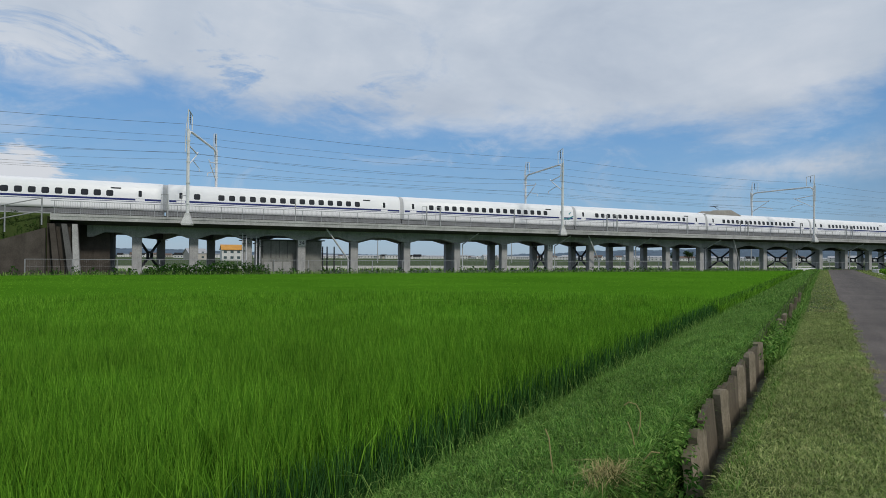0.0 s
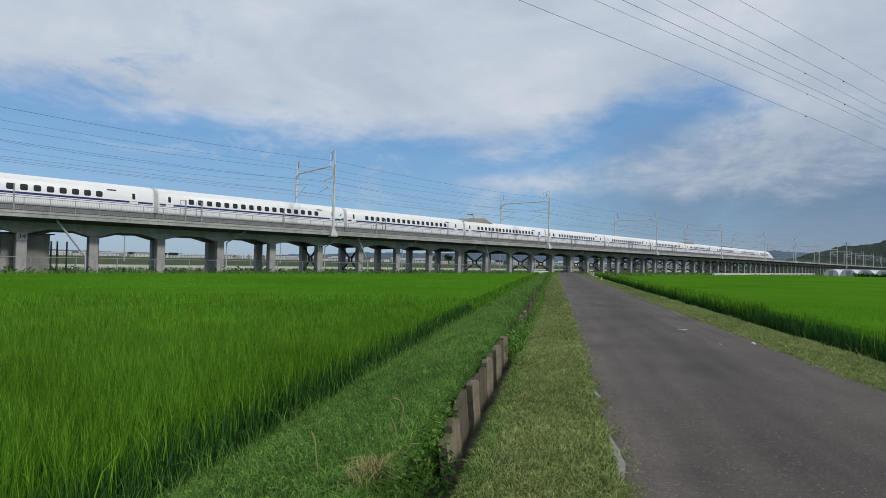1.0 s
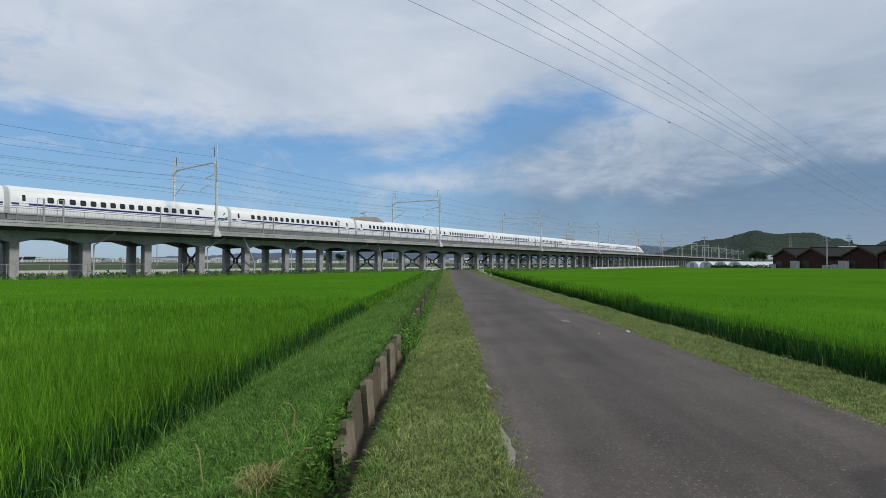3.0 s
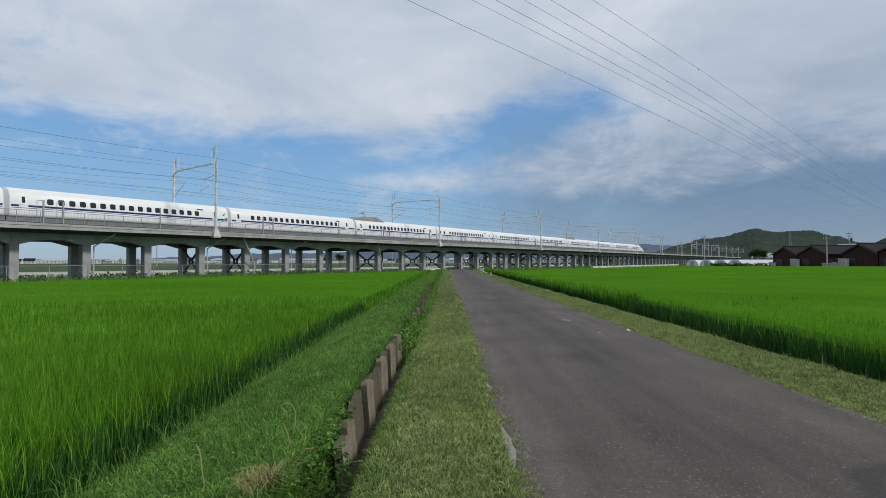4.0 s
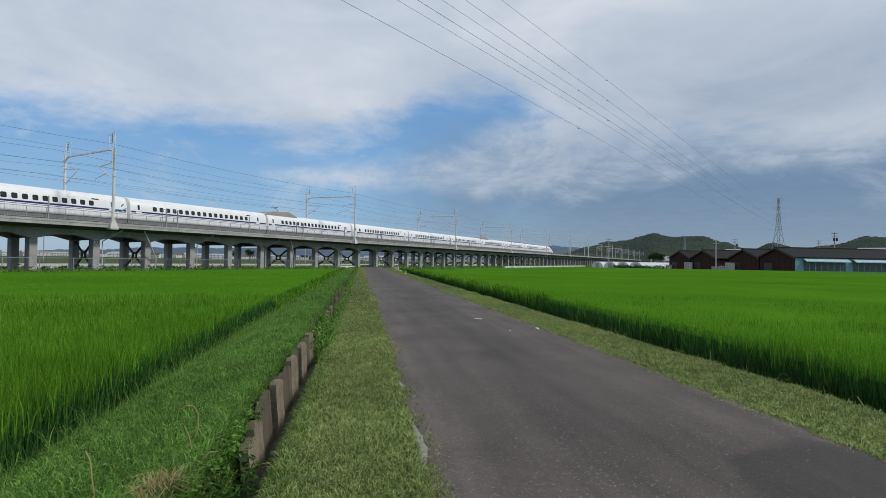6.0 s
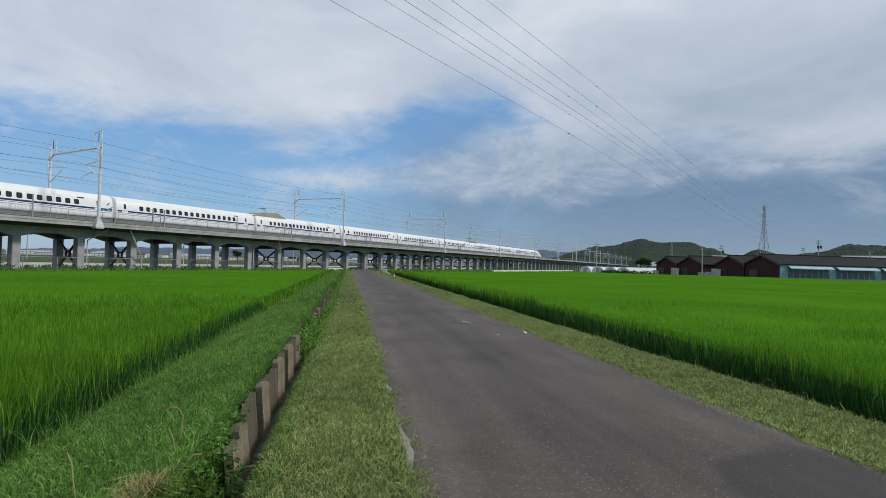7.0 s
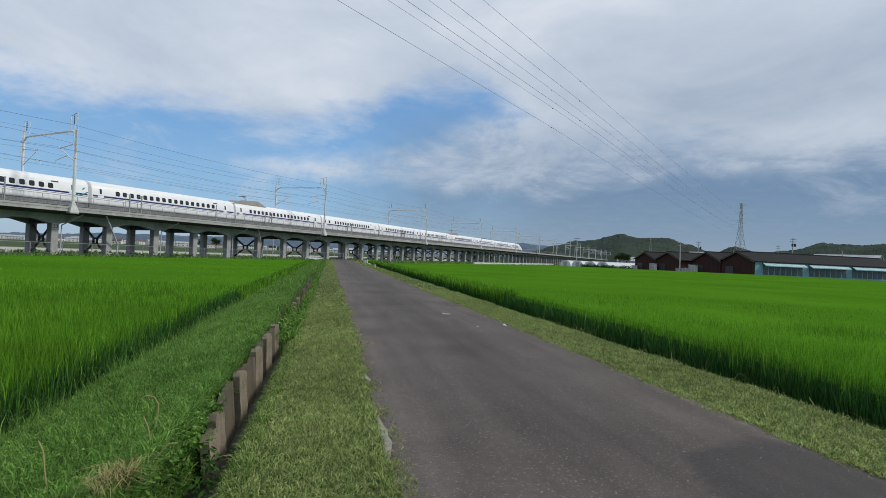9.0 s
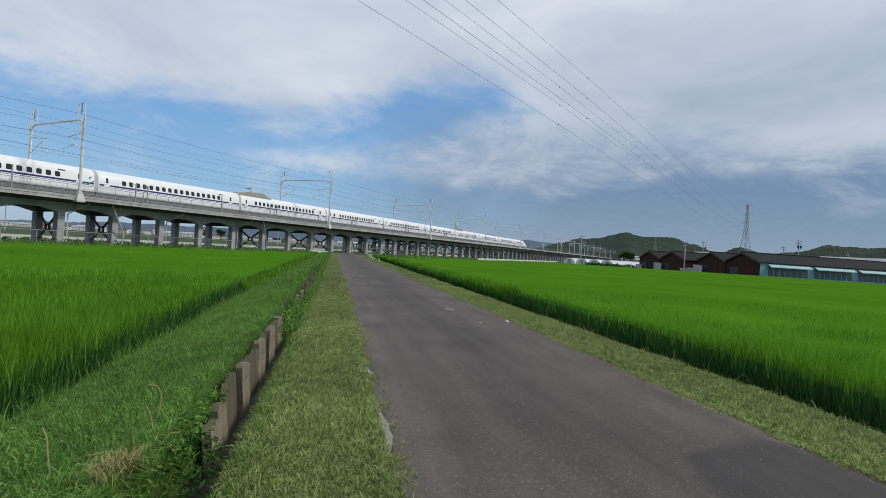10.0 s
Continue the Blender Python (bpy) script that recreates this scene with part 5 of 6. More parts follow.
bmesh.ops.recalc_face_normals(bm, faces=bm.faces)
part("wing_wall", bm, EARTH_WALL, ab)
bm = bmesh.new()
prism(bm, [(D - 5.5, -.5), (D + .9, 5.0), (Y1 - .9, 5.0), (Y1 + 6, -.5)], -330, -24.02)
prism(bm, [(D + .31, -.5), (D + .6, 5.0), (Y1 - .6, 5.0), (Y1 + 5, -.5)], -24.0, X_START - .31)
prism(bm, [(D + 2.0, 5.004), (D + 2.2, 5.28), (Y1 - 2.2, 5.28), (Y1 - 2.0, 5.004)], -330, X_START - .02)
tagged(part("railway_embankment", bm, SOIL), "grassy railway embankment behind the abutment", "embankment", kind="structure")
for yc in (D + 3.45, D + 7.75):
    for off in (-.72, .72):
        bm = bmesh.new()
        prism(bm, [(yc + off - .035, 5.27), (yc + off + .035, 5.27), (yc + off + .035, RAIL_Z), (yc + off - .035, RAIL_Z)], -330, X_START - .01)
        tagged(part("embankment_rail", bm, RAIL_STEEL), "steel rail on the embankment", "rail", "embankment rails", kind="structure")
stairs = tagged(empty("stair_railing"), "grey steel stair railing up the embankment wing wall", "railing")
for k in range(6):
    x = -9.6 - 2.6 * k
    z = 4.75 - .265 * 2.6 * k
    bm = bmesh.new()
    bar(bm, (x, D - .05, z - .6), (x, D - .05, z + 1.75), .06, None, 6)
    part("post", bm, RAIL_STEEL, stairs)
for dz in (1.7, .6):
    bm = bmesh.new()
    bar(bm, (-9.6, D - .05, 4.75 + dz), (-22.6, D - .05, 4.75 - .265 * 13 + dz), .05, None, 6)
    part("handrail", bm, RAIL_STEEL, stairs)
n = 2600
rr = np.random.default_rng(3)
x_ = rr.uniform(-40, -9.5, n)
y_ = rr.uniform(D + .35, D + .75, n)
blades("embankment_grass", np.stack([x_, y_, 5.0 * (y_ - D - .31) / .3 - .3], 1)[y_ < D + .62], .5, .05, .8, LEAF_WEED, "rough dark grass on the embankment", "grass", 3)

rb = random.Random(31)
cent = [(rb.uniform(-34, -9.6), D + .35 + .3 * rb.random(), rb.uniform(.2, 4.9)) for _ in range(150)]
tagged(leaf_cloud("embankment_scrub", cent, 9000, .55, .10, LEAF_TREE, "dark tangled scrub covering the embankment slope", "scrub", 58), kind="stuff")

# store under the viaduct, with shutters and poles
SHED = two_scale("green_grey_shed", (0.20, 0.205, 0.185), (0.30, 0.305, 0.28), 0.8, 12.0, 0.8, stain=(0.07, 0.07, 0.06))
SHUTTER = two_scale("pale_shutter", (0.30, 0.30, 0.29), (0.42, 0.42, 0.41), 0.7, 16.0, 1.0)
shed = tagged(empty("viaduct_store"), "grey-green store built under the viaduct", "shed")
bm = bmesh.new()
box(bm, 9.2, 15.6, D + 3.6, D + 7.5, -.5, 3.25, bevel=.03)
part("wall_shell", bm, SHED, shed)
for k in range(3):
    bm = bmesh.new()
    box(bm, 9.45 + 1.0 * k, 10.3 + 1.0 * k, D + 3.56, D + 3.61, .0, 1.0)
    part("shutter", bm, SHUTTER, shed)
for k in range(4):
    bm = bmesh.new()
    box(bm, 9.3 + .85 * k, 9.36 + .85 * k, D + 3.55, D + 3.61, 1.4, 3.2)
    part("panel_rib", bm, CONCRETE_DARK, shed)
bm = bmesh.new()
box(bm, 8.9, 15.9, D + 3.3, D + 7.55, 3.254, 3.36)
part("roof", bm, CONCRETE_DARK, shed)
for x, y, h in ((7.1, D + 1.8, 3.9), (7.45, D + 1.7, 3.6), (8.5, D + 2.2, 3.6), (8.9, D + 2.6, 3.3)):
    pole = empty("utility_post", pose(x, y, 0))
    tagged(pole, "slim steel post with brackets beside the viaduct", "post", "posts by the store")
    bm = bmesh.new()
    bar(bm, (0, 0, -.6), (0, 0, h), .07, None, 8)
    part("pole", bm, STEEL, pole)
    for z in (h - .3, h - .8):
        bm = bmesh.new()
        box(bm, -.35, .35, -.05, .05, z, z + .1)
        part("bracket", bm, DARK_STEEL, pole)
for x in (15.9, 16.4, 17.2):
    bm = bmesh.new()
    bar(bm, (0, 0, -.6), (0, 0, 2.7), .09, .07, 8)
    o = tagged(part("dark_post", bm, DARK_STEEL), "dark slim post standing under the viaduct", "post", "dark posts")
    o.location = (x, D + 4.4, 0)


# number plates on two columns
def plate(x, text):
    top = tagged(empty("column_number_plate", pose(x, FRONT - .405, 3.0)), "white plate with black pier number on a column", "sign", "pier number plates")
    bm = bmesh.new()
    box(bm, -.40, .40, -.03, 0.0, -.34, .34, bevel=.01)
    part("plate", bm, WHITE_PAINT, top)
    cu = bpy.data.curves.new("number", "FONT")
    cu.body, cu.size, cu.align_x, cu.align_y, cu.extrude = text, .62, "CENTER", "CENTER", .004
    tmp = bpy.data.objects.new("number", cu)
    me = bpy.data.meshes.new_from_object(tmp)
    bpy.data.objects.remove(tmp)
    me.materials.clear()
    me.materials.append(DARK_STEEL)
    o = new("number", me)
    o.parent, o.matrix_basis = top, pose(0, -.036, 0, 90, 0, 0)


plate(45.3, "33")
plate(13.2, "34")

# low pale wall behind the columns, and white kerbs by the road's far end
PALE = two_scale("pale_wall", (0.62, 0.62, 0.60), (0.76, 0.76, 0.74), 0.8, 8.0, 0.5)
bm = bmesh.new()
box(bm, -60, 260, 84, 84.3, -.5, .28)
tagged(part("low_white_wall", bm, PALE), "long low white concrete wall across the fields", "wall", kind="structure")
bm = bmesh.new()
box(bm, 128, 228, 41.0, 41.4, -.5, .42)
tagged(part("low_white_wall", bm, PALE), "long low white concrete wall beside the paddy", "wall", kind="structure")
for s, w, a in ((104, -2.6, 2.4), (100, 6.2, .7)):
    bm = bmesh.new()
    box(bm, -a, a, -.4, .4, -.4, .32, bevel=.05)
    o = tagged(part("white_kerb_block", bm, PALE), "low white concrete block near the underpass", "concrete block", "kerb blocks")
    o.location = rd(s, w)
YELLOW = two_scale("yellow_marker", (0.45, 0.34, 0.03), (0.62, 0.48, 0.05), 0.6, 20.0, 2.0)
mk = tagged(empty("road_marker", Matrix.Translation(rd(59.8, 4.5))), "small white road marker with yellow base", "marker")
bm = bmesh.new()
bar(bm, (0, 0, 0.0), (0, 0, .40), .055, .05, 8)
part("marker_post", bm, WHITE_PAINT, mk)
bm = bmesh.new()
bar(bm, (0, 0, -.1), (0, 0, .10), .085, .075, 8)
part("marker_base", bm, YELLOW, mk)


# ---------------------------------------------------------------- barns
def at(bearing, dist, z=0.0):
    b = radians(bearing)
    return Vector((dist * math.cos(b), dist * math.sin(b), z))


BRICK = two_scale("dark_red_boarding", (0.030, 0.014, 0.0125), (0.062, 0.027, 0.022), 0.85, 14.0, 0.5, bump=.4, stain=(0.03, 0.015, 0.012), stretch=(6, 6, .5))
ROOF_DARK = two_scale("dark_slate_roof", (0.013, 0.0125, 0.0135), (0.028, 0.027, 0.028), 0.88, 9.0, 0.4, bump=.4, stretch=(1, 8, 1))
BLUE = two_scale("faded_blue_sheet", (0.13, 0.30, 0.36), (0.22, 0.42, 0.48), 0.6, 10.0, 0.5)
AWNING = two_scale("pale_blue_awning", (0.30, 0.50, 0.54), (0.45, 0.64, 0.66), 0.6, 10.0, 0.8)
GLASSY = two_scale("dim_window_glass", (0.05, 0.08, 0.09), (0.10, 0.14, 0.15), 0.15, 6.0, 1.0)
G, A = Vector((.78, .62, 0)).normalized(), Vector((.62, -.78, 0)).normalized()
C4 = Vector((170, -21, -.45))
barn_frame = Matrix(((A.x, G.x, 0, 0), (A.y, G.y, 0, 0), (0, 0, 1, 0), (0, 0, 0, 1)))   # local x: along the barn, local y: across the gable


def build_barn(k0, k1, eave, ridge, length, awnings, label):
    w = k1 - k0
    b = empty("barn", Matrix.Translation(C4 + G * k0) @ barn_frame)
    tagged(b, label, "barn", "barns")
    bm = bmesh.new()
    prism(bm, [(0.1, -.3), (0.1, eave), (w / 2, ridge - .12), (w - .1, eave), (w - .1, -.3)], 0, length)
    part("wall_shell", bm, BRICK, b)
    for y0, y1, z0, z1 in ((-.45, w / 2, eave - .3, ridge), (w / 2, w + .3, ridge, eave - .2)):
        bm = bmesh.new()
        prism(bm, [(y0, z0), (y1, z1), (y1, z1 + .16), (y0, z0 + .16)], -.45, length + .4)
        part("roof", bm, ROOF_DARK, b)
        bm = bmesh.new()
        prism(bm, [(y0, z0 - .22), (y1, z1 - .22), (y1, z1 - .004), (y0, z0 - .004)], -.50, -.38)
        part("bargeboard", bm, OLD_BOARD, b)
    bm = bmesh.new()
    box(bm, -.5, length + .4, w / 2 - .2, w / 2 + .2, ridge + .10, ridge + .32)
    part("ridge_cap", bm, ROOF_DARK, b)
    bm = bmesh.new()
    box(bm, -.06, .004, w * .62, w * .86, -.2, 2.6)
    part("door", bm, DARK_STEEL, b)
    if awnings:
        bm = bmesh.new()
        box(bm, .3, length, -.06, .09, .1, eave - .35)
        part("side_cladding", bm, BLUE, b, "faded blue sheet cladding")
        x = 2.6
        while x + 14 < length:
            bm = bmesh.new()
            prism(bm, [(-.10, eave - .45), (-1.3, eave - 1.15), (-1.3, eave - 1.35), (-.10, eave - .65)], x, x + 14)
            part("awning", bm, AWNING, b, "pale blue sloping awning")
            for k in range(7):
                bm = bmesh.new()
                box(bm, x + .3 + 1.95 * k, x + 1.9 + 1.95 * k, -.10, -.062, .7, eave - 1.4)
                part("window", bm, GLASSY, b)
            x += 15.6
    return b


build_barn(0.0, 11.2, 4.3, 6.5, 52, True, "dark brown barn with blue awnings along its side")
build_barn(11.4, 22.4, 4.0, 6.3, 30, False, "dark red-brown gabled barn with slate roof")
build_barn(27.6, 39.0, 4.0, 6.2, 30, False, "dark red-brown gabled barn with slate roof")
build_barn(39.2, 50.0, 4.0, 6.1, 30, False, "dark red-brown gabled barn with slate roof")
for k, wd, h, dx in ((48.5, .9, 1.6, -1.2), (38.2, 1.3, 2.5, -1.6), (23.6, .9, 1.5, -1.0), (20.4, 1.3, 2.5, -1.5), (26.0, 1.6, 1.3, -1.2)):
    t = tagged(empty("storage_cabinet", Matrix.Translation(C4 + G * k + A * dx) @ barn_frame), "pale grey storage cabinet beside a barn", "cabinet", "cabinets by the barns")
    bm = bmesh.new()
    box(bm, -.5, .5, -wd, wd, 0, h, bevel=.04)
    part("body", bm, PALE, t)
    bm = bmesh.new()
    box(bm, -.53, -.503, -wd + .1, -.05, .15, h - .15)
    part("door", bm, SHUTTER, t)
    bm = bmesh.new()
    box(bm, -.53, -.503, .05, wd - .1, .15, h - .15)
    part("door", bm, SHUTTER, t)
    bm = bmesh.new()
    box(bm, -.6, .6, -wd - .1, wd + .1, h + .004, h + .1)
    part("lid", bm, SHUTTER, t)


def house(p, wx, wy, eave, ridge, turn, wall, roof, label, wins=3):
    h = empty("house", Matrix.Translation(p) @ Matrix.Rotation(radians(turn), 4, "Z"))
    tagged(h, label, "house", "far houses")
    bm = bmesh.new()
    prism(bm, [(-wy / 2, 0), (-wy / 2, eave), (0, ridge - .15), (wy / 2, eave), (wy / 2, 0)], -wx / 2, wx / 2)
    part("wall", bm, wall, h)
    for sg in (-1, 1):
        bm = bmesh.new()
        o = [(sg * (wy / 2 + .5), eave - .25), (0, ridge), (0, ridge + .2), (sg * (wy / 2 + .5), eave)]
        prism(bm, o, -wx / 2 - .4, wx / 2 + .4)
        part("roof", bm, roof, h)
    for k in range(wins):
        for z in ([1.0] if eave < 4 else [1.0, 3.7]):
            bm = bmesh.new()
            x = -wx / 2 + wx * (k + .5) / wins
            box(bm, x - .7, x + .7, -wy / 2 - .05, -wy / 2 - .004, z, z + 1.2)
            part("window", bm, GLASSY, h)


# ---------------------------------------------------------------- far town beyond the viaduct
rt = random.Random(21)
HOUSE_WALLS = [two_scale("white_render", (0.60, 0.60, 0.58), (0.74, 0.74, 0.72), 0.8, 4.0, 0.3), two_scale("beige_render", (0.42, 0.39, 0.34), (0.54, 0.51, 0.46), 0.8, 4.0, 0.3), PALE]
HOUSE_ROOFS = [ROOF_DARK, two_scale("grey_tile_roof", (0.30, 0.31, 0.33), (0.48, 0.49, 0.51), 0.7, 4.0, 0.3), two_scale("brown_tile_roof", (0.10, 0.065, 0.05), (0.16, 0.11, 0.085), 0.7, 4.0, 0.3)]
for k in range(130):
    b = 20 + 80 * (k + rt.random()) / 130
    dist = rt.uniform(800, 1500)
    wide = rt.random() < .4
    p = at(b, dist, -.5)
    if wide:
        house(p, rt.uniform(22, 45), rt.uniform(10, 16), rt.uniform(4, 6), rt.uniform(6.2, 7.5), b - 90 + rt.uniform(-8, 8), HOUSE_WALLS[0], HOUSE_ROOFS[1], "long white far-off factory hall", 6)
    else:
        house(p, rt.uniform(9, 14), rt.uniform(7, 9), rt.uniform(3.6, 5.6), rt.uniform(6.2, 8), b - 90 + rt.uniform(-40, 40), rt.choice(HOUSE_WALLS), rt.choice(HOUSE_ROOFS), "far-off town house with tiled roof", 3)
ORANGE = two_scale("orange_roof", (0.50, 0.22, 0.03), (0.66, 0.32, 0.05), 0.6, 4.0, 0.3)
house(at(84.2, 300, -.5), 12, 9, 5.4, 7.6, 0, HOUSE_WALLS[0], ORANGE, "white building with bright orange roof", 4)
house(at(87.5, 380, -.5), 11, 8, 4.0, 6.6, 20, HOUSE_WALLS[1], HOUSE_ROOFS[1], "small house with grey tiled roof", 2)
house(at(-13.6, 330, -.5), 26, 14, 7.2, 10.5, 60, HOUSE_WALLS[1], HOUSE_ROOFS[1], "grey building behind the barns", 4)
house(at(-2.6, 260, -.5), 6, 6, 6.0, 8.0, 80, HOUSE_WALLS[0], HOUSE_ROOFS[1], "white house behind the barns", 3)
house(at(3.4, 420, -.5), 12, 9, 4.2, 6.6, 80, HOUSE_WALLS[1], HOUSE_ROOFS[1], "low house with grey roof by the hill", 3)
house(at(2.7, 430, -.5), 16, 9, 4.8, 6.9, 80, HOUSE_WALLS[0], HOUSE_ROOFS[1], "low house with grey roof by the hill", 3)


# ---------------------------------------------------------------- greenhouses
FILM = Mat("greenhouse_film", (0.62, 0.65, 0.67), 0.4)
FILM.base(FILM.ramp(FILM.noise(1.5, 5, .6, (1, 6, 1)), [(.3, (.48, .52, .54)), (.7, (.70, .73, .75))]))
FILM = FILM.m


def greenhouse(p, r, h, length, turn, label):
    g = empty("greenhouse", Matrix.Translation(p) @ Matrix.Rotation(radians(turn), 4, "Z"))
    tagged(g, label, "greenhouse", "greenhouses")
    arc = [(r * math.cos(math.pi * k / 12), h * math.sin(math.pi * k / 12) ** .8) for k in range(13)]
    bm = bmesh.new()
    prism(bm, arc, 0, length)
    part("film_cover", bm, FILM, g)
    for i in range(int(length / 4) + 1):
        bm = bmesh.new()
        tube(bm, [(i * 4.0, y * 1.01, z * 1.01 + .02) for y, z in arc], .05, 5)
        part("hoop", bm, STEEL, g)
    bm = bmesh.new()
    box(bm, -.08, -.004, -.7, .7, 0, 1.9)
    part("door", bm, SHUTTER, g)


for k in range(4):
    greenhouse(at(9.1 - 1.15 * k, 225 - 4 * k, -.45), 2.3, 2.4, 36, -20, "white plastic film tunnel greenhouse")
cent = [at(7.6 - .12 * k, 180, .1 + .3 * rt.random()) for k in range(38)]
tagged(leaf_cloud("crop_row", [tuple(c) for c in cent], 1800, .7, .25, LEAF_WEED, "dark green vegetable row before the greenhouses", "crop", 61), kind="stuff")


# ---------------------------------------------------------------- trees
BARK = two_scale("tree_bark", (0.05, 0.04, 0.03), (0.10, 0.08, 0.06), 0.9, 12.0, 1.0, bump=.5, dist=.02)


def tree(p, h, r, seed):
    t = empty("tree", Matrix.Translation(p))
    tagged(t, "broad dark green leafy tree", "tree", "far trees")
    rn = random.Random(seed)
    bm = bmesh.new()
    bar(bm, (0, 0, -.3), (.1, 0, h * .5), r * .10, r * .05, 8)
    ends = []
    for k in range(7):
        a = k * 2.4 + rn.random()
        e = Vector((r * .6 * math.cos(a), r * .6 * math.sin(a), h * (.55 + .3 * rn.random())))
        bar(bm, (.05, 0, h * (.3 + .03 * k)), e, r * .045, r * .015, 6)
        ends.append(e)
    part("trunk", bm, BARK, t)
    cs = [(e.x, e.y, e.z) for e in ends] + [(rn.uniform(-.5, .5) * r, rn.uniform(-.5, .5) * r, h * rn.uniform(.6, .9)) for _ in range(9)]
    o = leaf_cloud("crown", cs, 2600, r * .42, r * .075, LEAF_TREE, "", "", seed, .8)
    o.parent = t


tree(at(16.8, 330, -.4), 12.5, 4.6, 71)
tree(at(16.2, 335, -.4), 11.5, 4.0, 72)
for k, (b, d, h) in enumerate(((4.1, 335, 8), (3.5, 340, 7.5), (42.0, 330, 6.5), (41.0, 335, 6), (43.2, 340, 5.5))):
    tree(at(b, d, -.4), h, h * .42, 80 + k)


# ---------------------------------------------------------------- hills
def hill(name, d, stops, depth, mat, label, seed, amp):
    """A wooded ridge: stops of (bearing, top height)."""
    verts, faces = [], []
    nb, nd = 300, 26
    b0, b1 = stops[0][0], stops[-1][0]
    for i in range(nb):
        b = b0 + (b1 - b0) * i / (nb - 1)
        h = 0
        for (ba, ha), (bb, hb) in zip(stops, stops[1:]):
            if min(ba, bb) <= b <= max(ba, bb):
                t = (b - ba) / (bb - ba)
                t = t * t * (3 - 2 * t)
                h = ha + (hb - ha) * t
        for j in range(nd):
            u = j / (nd - 1)
            prof = math.sin(math.pi * min(u * .62 + .0, 1)) ** 1.2
            rr_ = d + depth * (u - .8)
            x, y = rr_ * math.cos(radians(b)), rr_ * math.sin(radians(b))
            z = h * prof + amp * (noise.noise((x * .02, y * .02, seed)) * .8 + noise.noise((x * .09, y * .09, seed)) * .45 + noise.noise((x * .3, y * .3, seed)) * .42) * prof
            verts.append((x, y, z - 1.5))
    for i in range(nb - 1):
        for j in range(nd - 1):
            a = i * nd + j
            faces.append((a, a + 1, a + nd + 1, a + nd))
    tagged(raw(name, verts, faces, mat), label, "hill", kind="structure")


WOODS = two_scale("wooded_hillside", (0.013, 0.026, 0.018), (0.034, 0.056, 0.034), 0.95, 0.12, 0.012, bump=1.0, dist=4.0)
GROVE = two_scale("dark_hedge_trees", (0.016, 0.030, 0.012), (0.034, 0.055, 0.022), 0.95, 0.2, 0.02, bump=1.0, dist=2.0)
# wooded hills with the blue aerial haze painted into the base colour
HAZY_WOODS = two_scale("hazy_distant_hills", (0.085, 0.125, 0.170), (0.105, 0.150, 0.200), 1.0, 0.02, 0.004, bump=.5, dist=10.0)
hill("far_grove", 1600, [(106, 5), (98, 7), (90, 4), (82, 6), (74, 4), (66, 7), (58, 5), (50, 8), (44, 5), (38, 9), (30, 6), (22, 10), (14, 8)], 40, GROVE, "dark line of far trees behind the town", 4, 5.0)
hill("hill", 900, [(14.5, 2), (13.2, 8), (11.9, 17), (10, 26), (8.1, 34), (6.4, 36.5), (5.3, 41), (4.1, 45.5), (2.5, 41.5), (1.3, 42.5), (.1, 42.5), (-1.6, 34), (-3.6, 24), (-7, 3)], 330, WOODS, "green wooded hill beyond the railway", 3, 3.0)
hill("distant_hill", 2400, [(-3, 40), (-5.5, 82), (-7.5, 62), (-9.5, 74), (-12.2, 102), (-14.6, 98), (-18, 110), (-26, 60)], 600, WOODS, "dark wooded hills behind the barns", 6, 6.0)
hill("distant_hill", 3000, [(62, 8), (55, 26), (50, 42), (44, 46), (38, 62), (33, 58), (27, 80), (22.6, 92), (17.7, 104), (13.9, 84), (9, 70), (4, 60)], 700, HAZY_WOODS, "distant hills on the horizon with blue-grey haze in their colour", 9, 8.0)
hill("distant_hill", 3300, [(112, 30), (100, 46), (92, 40), (80, 26), (70, 18), (60, 10)], 700, HAZY_WOODS, "distant hills on the horizon with blue-grey haze in their colour", 12, 6.0)


# ---------------------------------------------------------------- pylons, poles and the high power line
def pylon(p, h, base, turn, label, arms=3):
    t = empty("pylon", Matrix.Translation(p) @ Matrix.Rotation(radians(turn), 4, "Z"))
    tagged(t, label, "pylon", "pylons")
    lv = [0, .22, .40, .55, .68, .80, .90, 1.0]

    def half(f):
        return base / 2 * ((1 - f / .62) * .78 + .22 if f < .62 else .22 - .12 * (f - .62) / .38)
    r = h * .0026
    for sx, sy in ((-1, -1), (1, -1), (1, 1), (-1, 1)):
        bm = bmesh.new()
        tube(bm, [(sx * half(f), sy * half(f), f * h) for f in lv], r, 5)
        part("leg", bm, RAIL_STEEL, t)
    bm = bmesh.new()
    for a, b in zip(lv, lv[1:]):
        ha, hb = half(a), half(b)
        for q in ((-1, -1, 1, -1), (1, -1, 1, 1), (1, 1, -1, 1), (-1, 1, -1, -1)):
            bar(bm, (q[0] * ha, q[1] * ha, a * h), (q[2] * hb, q[3] * hb, b * h), r * .6, None, 4)
            bar(bm, (q[2] * ha, q[3] * ha, a * h), (q[0] * hb, q[1] * hb, b * h), r * .6, None, 4)
            bar(bm, (q[0] * hb, q[1] * hb, b * h), (q[2] * hb, q[3] * hb, b * h), r * .6, None, 4)
    part("lattice", bm, RAIL_STEEL, t)
    for k in range(arms):
        z = h * (.97 - .13 * k)
        bm = bmesh.new()
        for sg in (-1, 1):
            tube(bm, [(0, sg * half(.8), z), (0, sg * base * .52, z), (0, sg * half(.8), z + h * .03)], r * .8, 4)
        part("cross_arm", bm, RAIL_STEEL, t)


PYL = at(-5.9, 480, -.5)
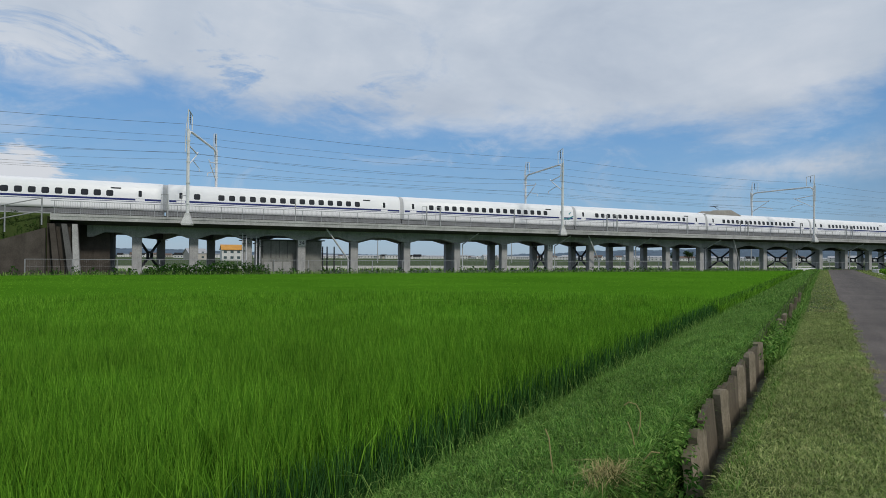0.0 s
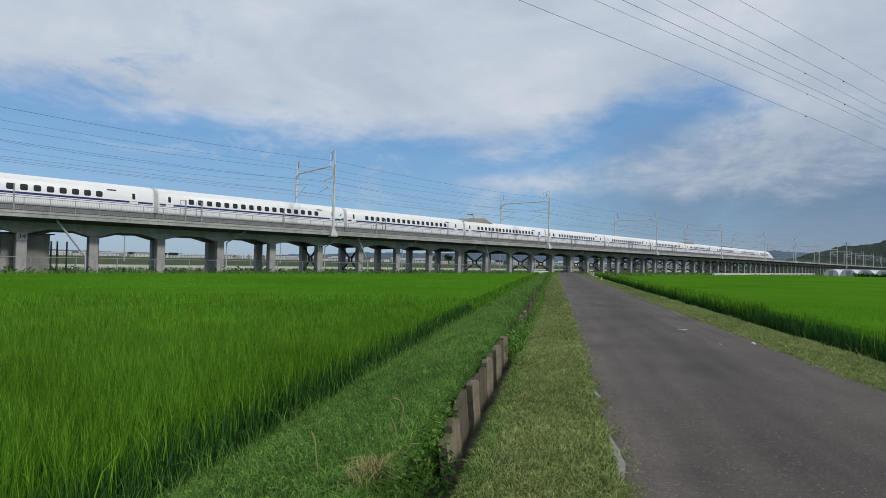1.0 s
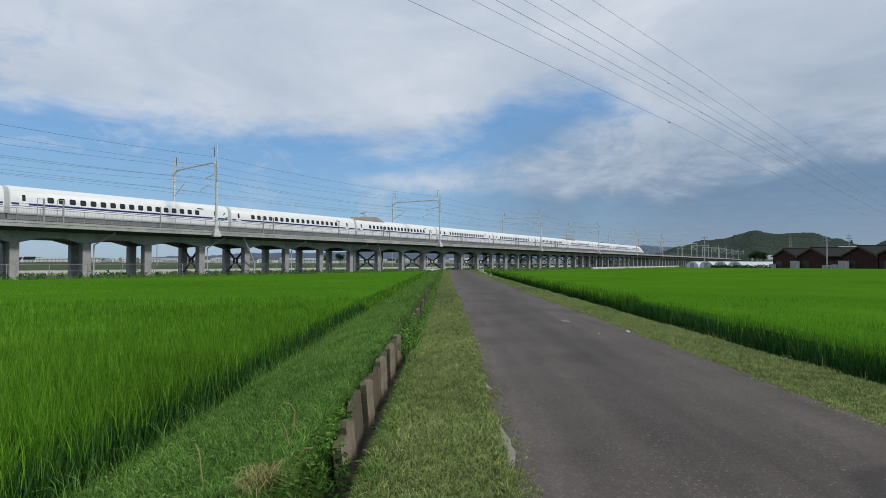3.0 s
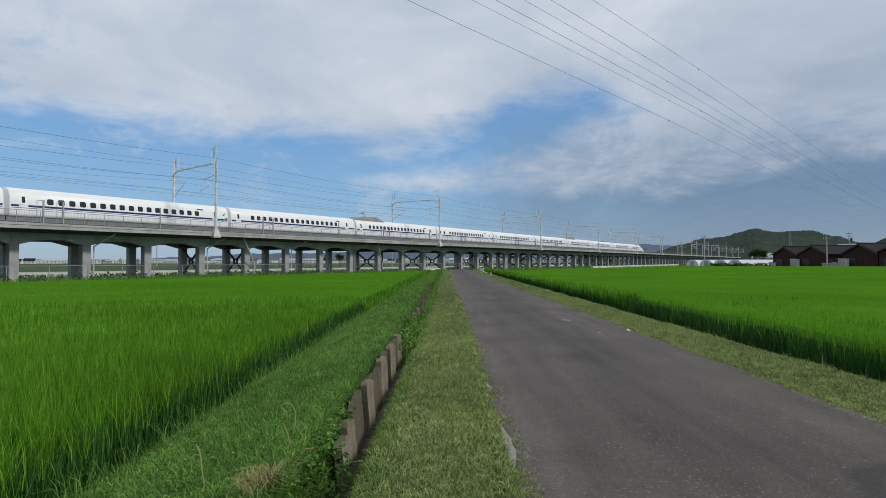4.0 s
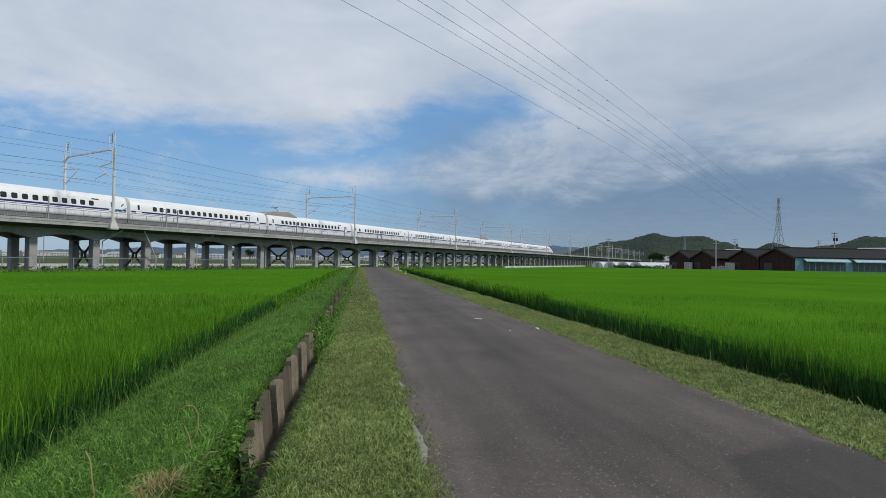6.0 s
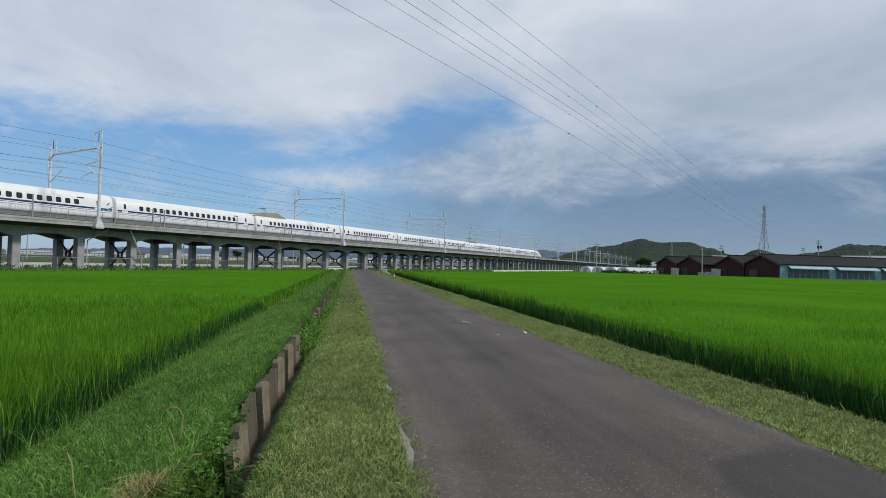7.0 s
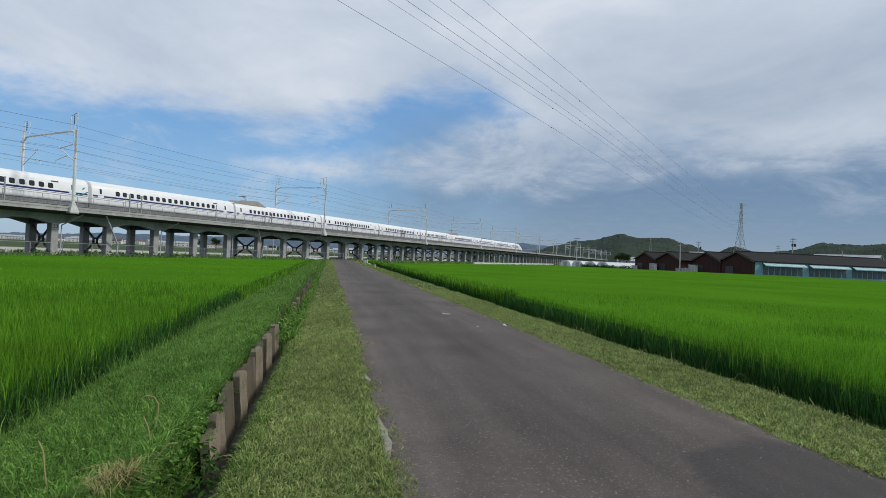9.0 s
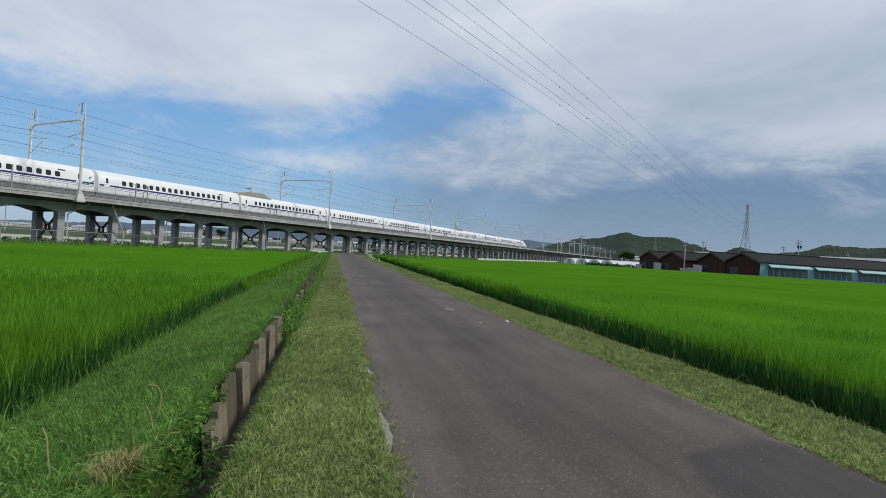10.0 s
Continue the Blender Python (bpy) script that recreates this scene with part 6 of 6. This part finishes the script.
pylon(PYL, 50, 9, 30, "tall grey lattice power pylon behind the barns")
pylon(at(1.46, 420, -.5), 20, 5, 10, "small lattice pylon before the wooded hill", 0)


def utility_pole(p, h, label, boxes=0, turn=0):
    t = empty("utility_pole", Matrix.Translation(p) @ Matrix.Rotation(radians(turn), 4, "Z"))
    tagged(t, label, "pole", "utility poles")
    bm = bmesh.new()
    bar(bm, (0, 0, -.3), (0, 0, h), .19, .13, 8)
    part("pole", bm, CONCRETE, t)
    for z in (h - .5, h - 1.4):
        bm = bmesh.new()
        box(bm, -.06, .06, -1.1, 1.1, z, z + .12)
        part("crossarm", bm, DARK_STEEL, t)
        for y in (-.9, 0.35, .9):
            bm = bmesh.new()
            bar(bm, (0, y, z + .124), (0, y, z + .4), .07, .05, 6)
            part("insulator", bm, WHITE_PAINT, t)
    for k in range(boxes):
        bm = bmesh.new()
        bar(bm, (-.45, (-.5, .5)[k % 2], h - 3.0), (-.45, (-.5, .5)[k % 2], h - 2.0), .33, None, 10)
        part("transformer", bm, DARK_STEEL, t)


utility_pole(at(8.06, 230, -.5), 11.4, "grey concrete utility pole beside the greenhouses")
utility_pole(C4 + G * 25.2 + A * -2.2, 9.2, "pale concrete pole standing between the barns", 0, 40)
utility_pole(at(-2.6, 250, -.5), 12.0, "grey concrete utility pole behind the barns", 1, 40)
utility_pole(at(-9.85, 240, -.5), 13.6, "utility pole with dark transformers above the barn roof", 2, 30)
utility_pole(at(-8.78, 300, -.5), 13.2, "grey utility pole above the barn roof", 0, 30)
utility_pole(at(-13.3, 320, -.5), 12.2, "grey utility pole above the barn roof", 0, 30)
for k, b in enumerate((30, 37, 44, 52, 58, 64, 71, 78, 90)):
    utility_pole(at(b, 210 + 23 * (k % 3), -.5), 9.5, "far-off utility pole in the town", 0, b)


# the high line: six conductors that pass overhead and run to the tall pylon
def high_line():
    near = ((33.81, 23.53), (28.66, 23.95), (26.73, 24.06), (24.41, 24.16), (22.18, 24.23), (18.74, 24.26))
    mid = ((10.92, 12.66), (10.85, 14.41), (8.25, 13.27), (11.0, 16.04), (8.34, 15.05), (8.38, 16.8))
    side = (-43, -43, -50, -43, -50, -50)
    knob = bmesh.new()
    bmesh.ops.create_icosphere(knob, subdivisions=1, radius=.13)
    knob_me = mesh_of(knob, "line_damper", WIRE)
    for (b0, e0), (b1, e1), y_end in zip(near, mid, side):
        p0, p1 = at(b0, 1 / math.tan(radians(e0))), at(b1, 1 / math.tan(radians(e1)))
        g = (p1.y - p0.y) / (p1.x - p0.x)
        h = (y_end - g * PYL.x) / (p1.y - g * p1.x)
        a, b = p0 * h, p1 * h
        a.z = b.z = EYE + h
        start, end = a + (a - b) * 2.0, Vector((PYL.x, y_end, EYE + h))
        wire = tagged(empty("power_line"), "thin dark high-voltage conductor crossing the sky", "cable", "high power line")
        bm = bmesh.new()
        pts = [start, a, b] + [b.lerp(end, k / 8) - Vector((0, 0, 1.2 * 4 * k / 8 * (1 - k / 8))) for k in range(1, 9)]
        pts.append(Vector((PYL.x, PYL.y, min(end.z, PYL.z + 49.5))))
        tube(bm, pts, .023, 5)
        part("conductor", bm, WIRE, wire)
        o = new("line_damper", knob_me)
        o.parent, o.location = wire, b + Vector((0, 0, -.1))


high_line()
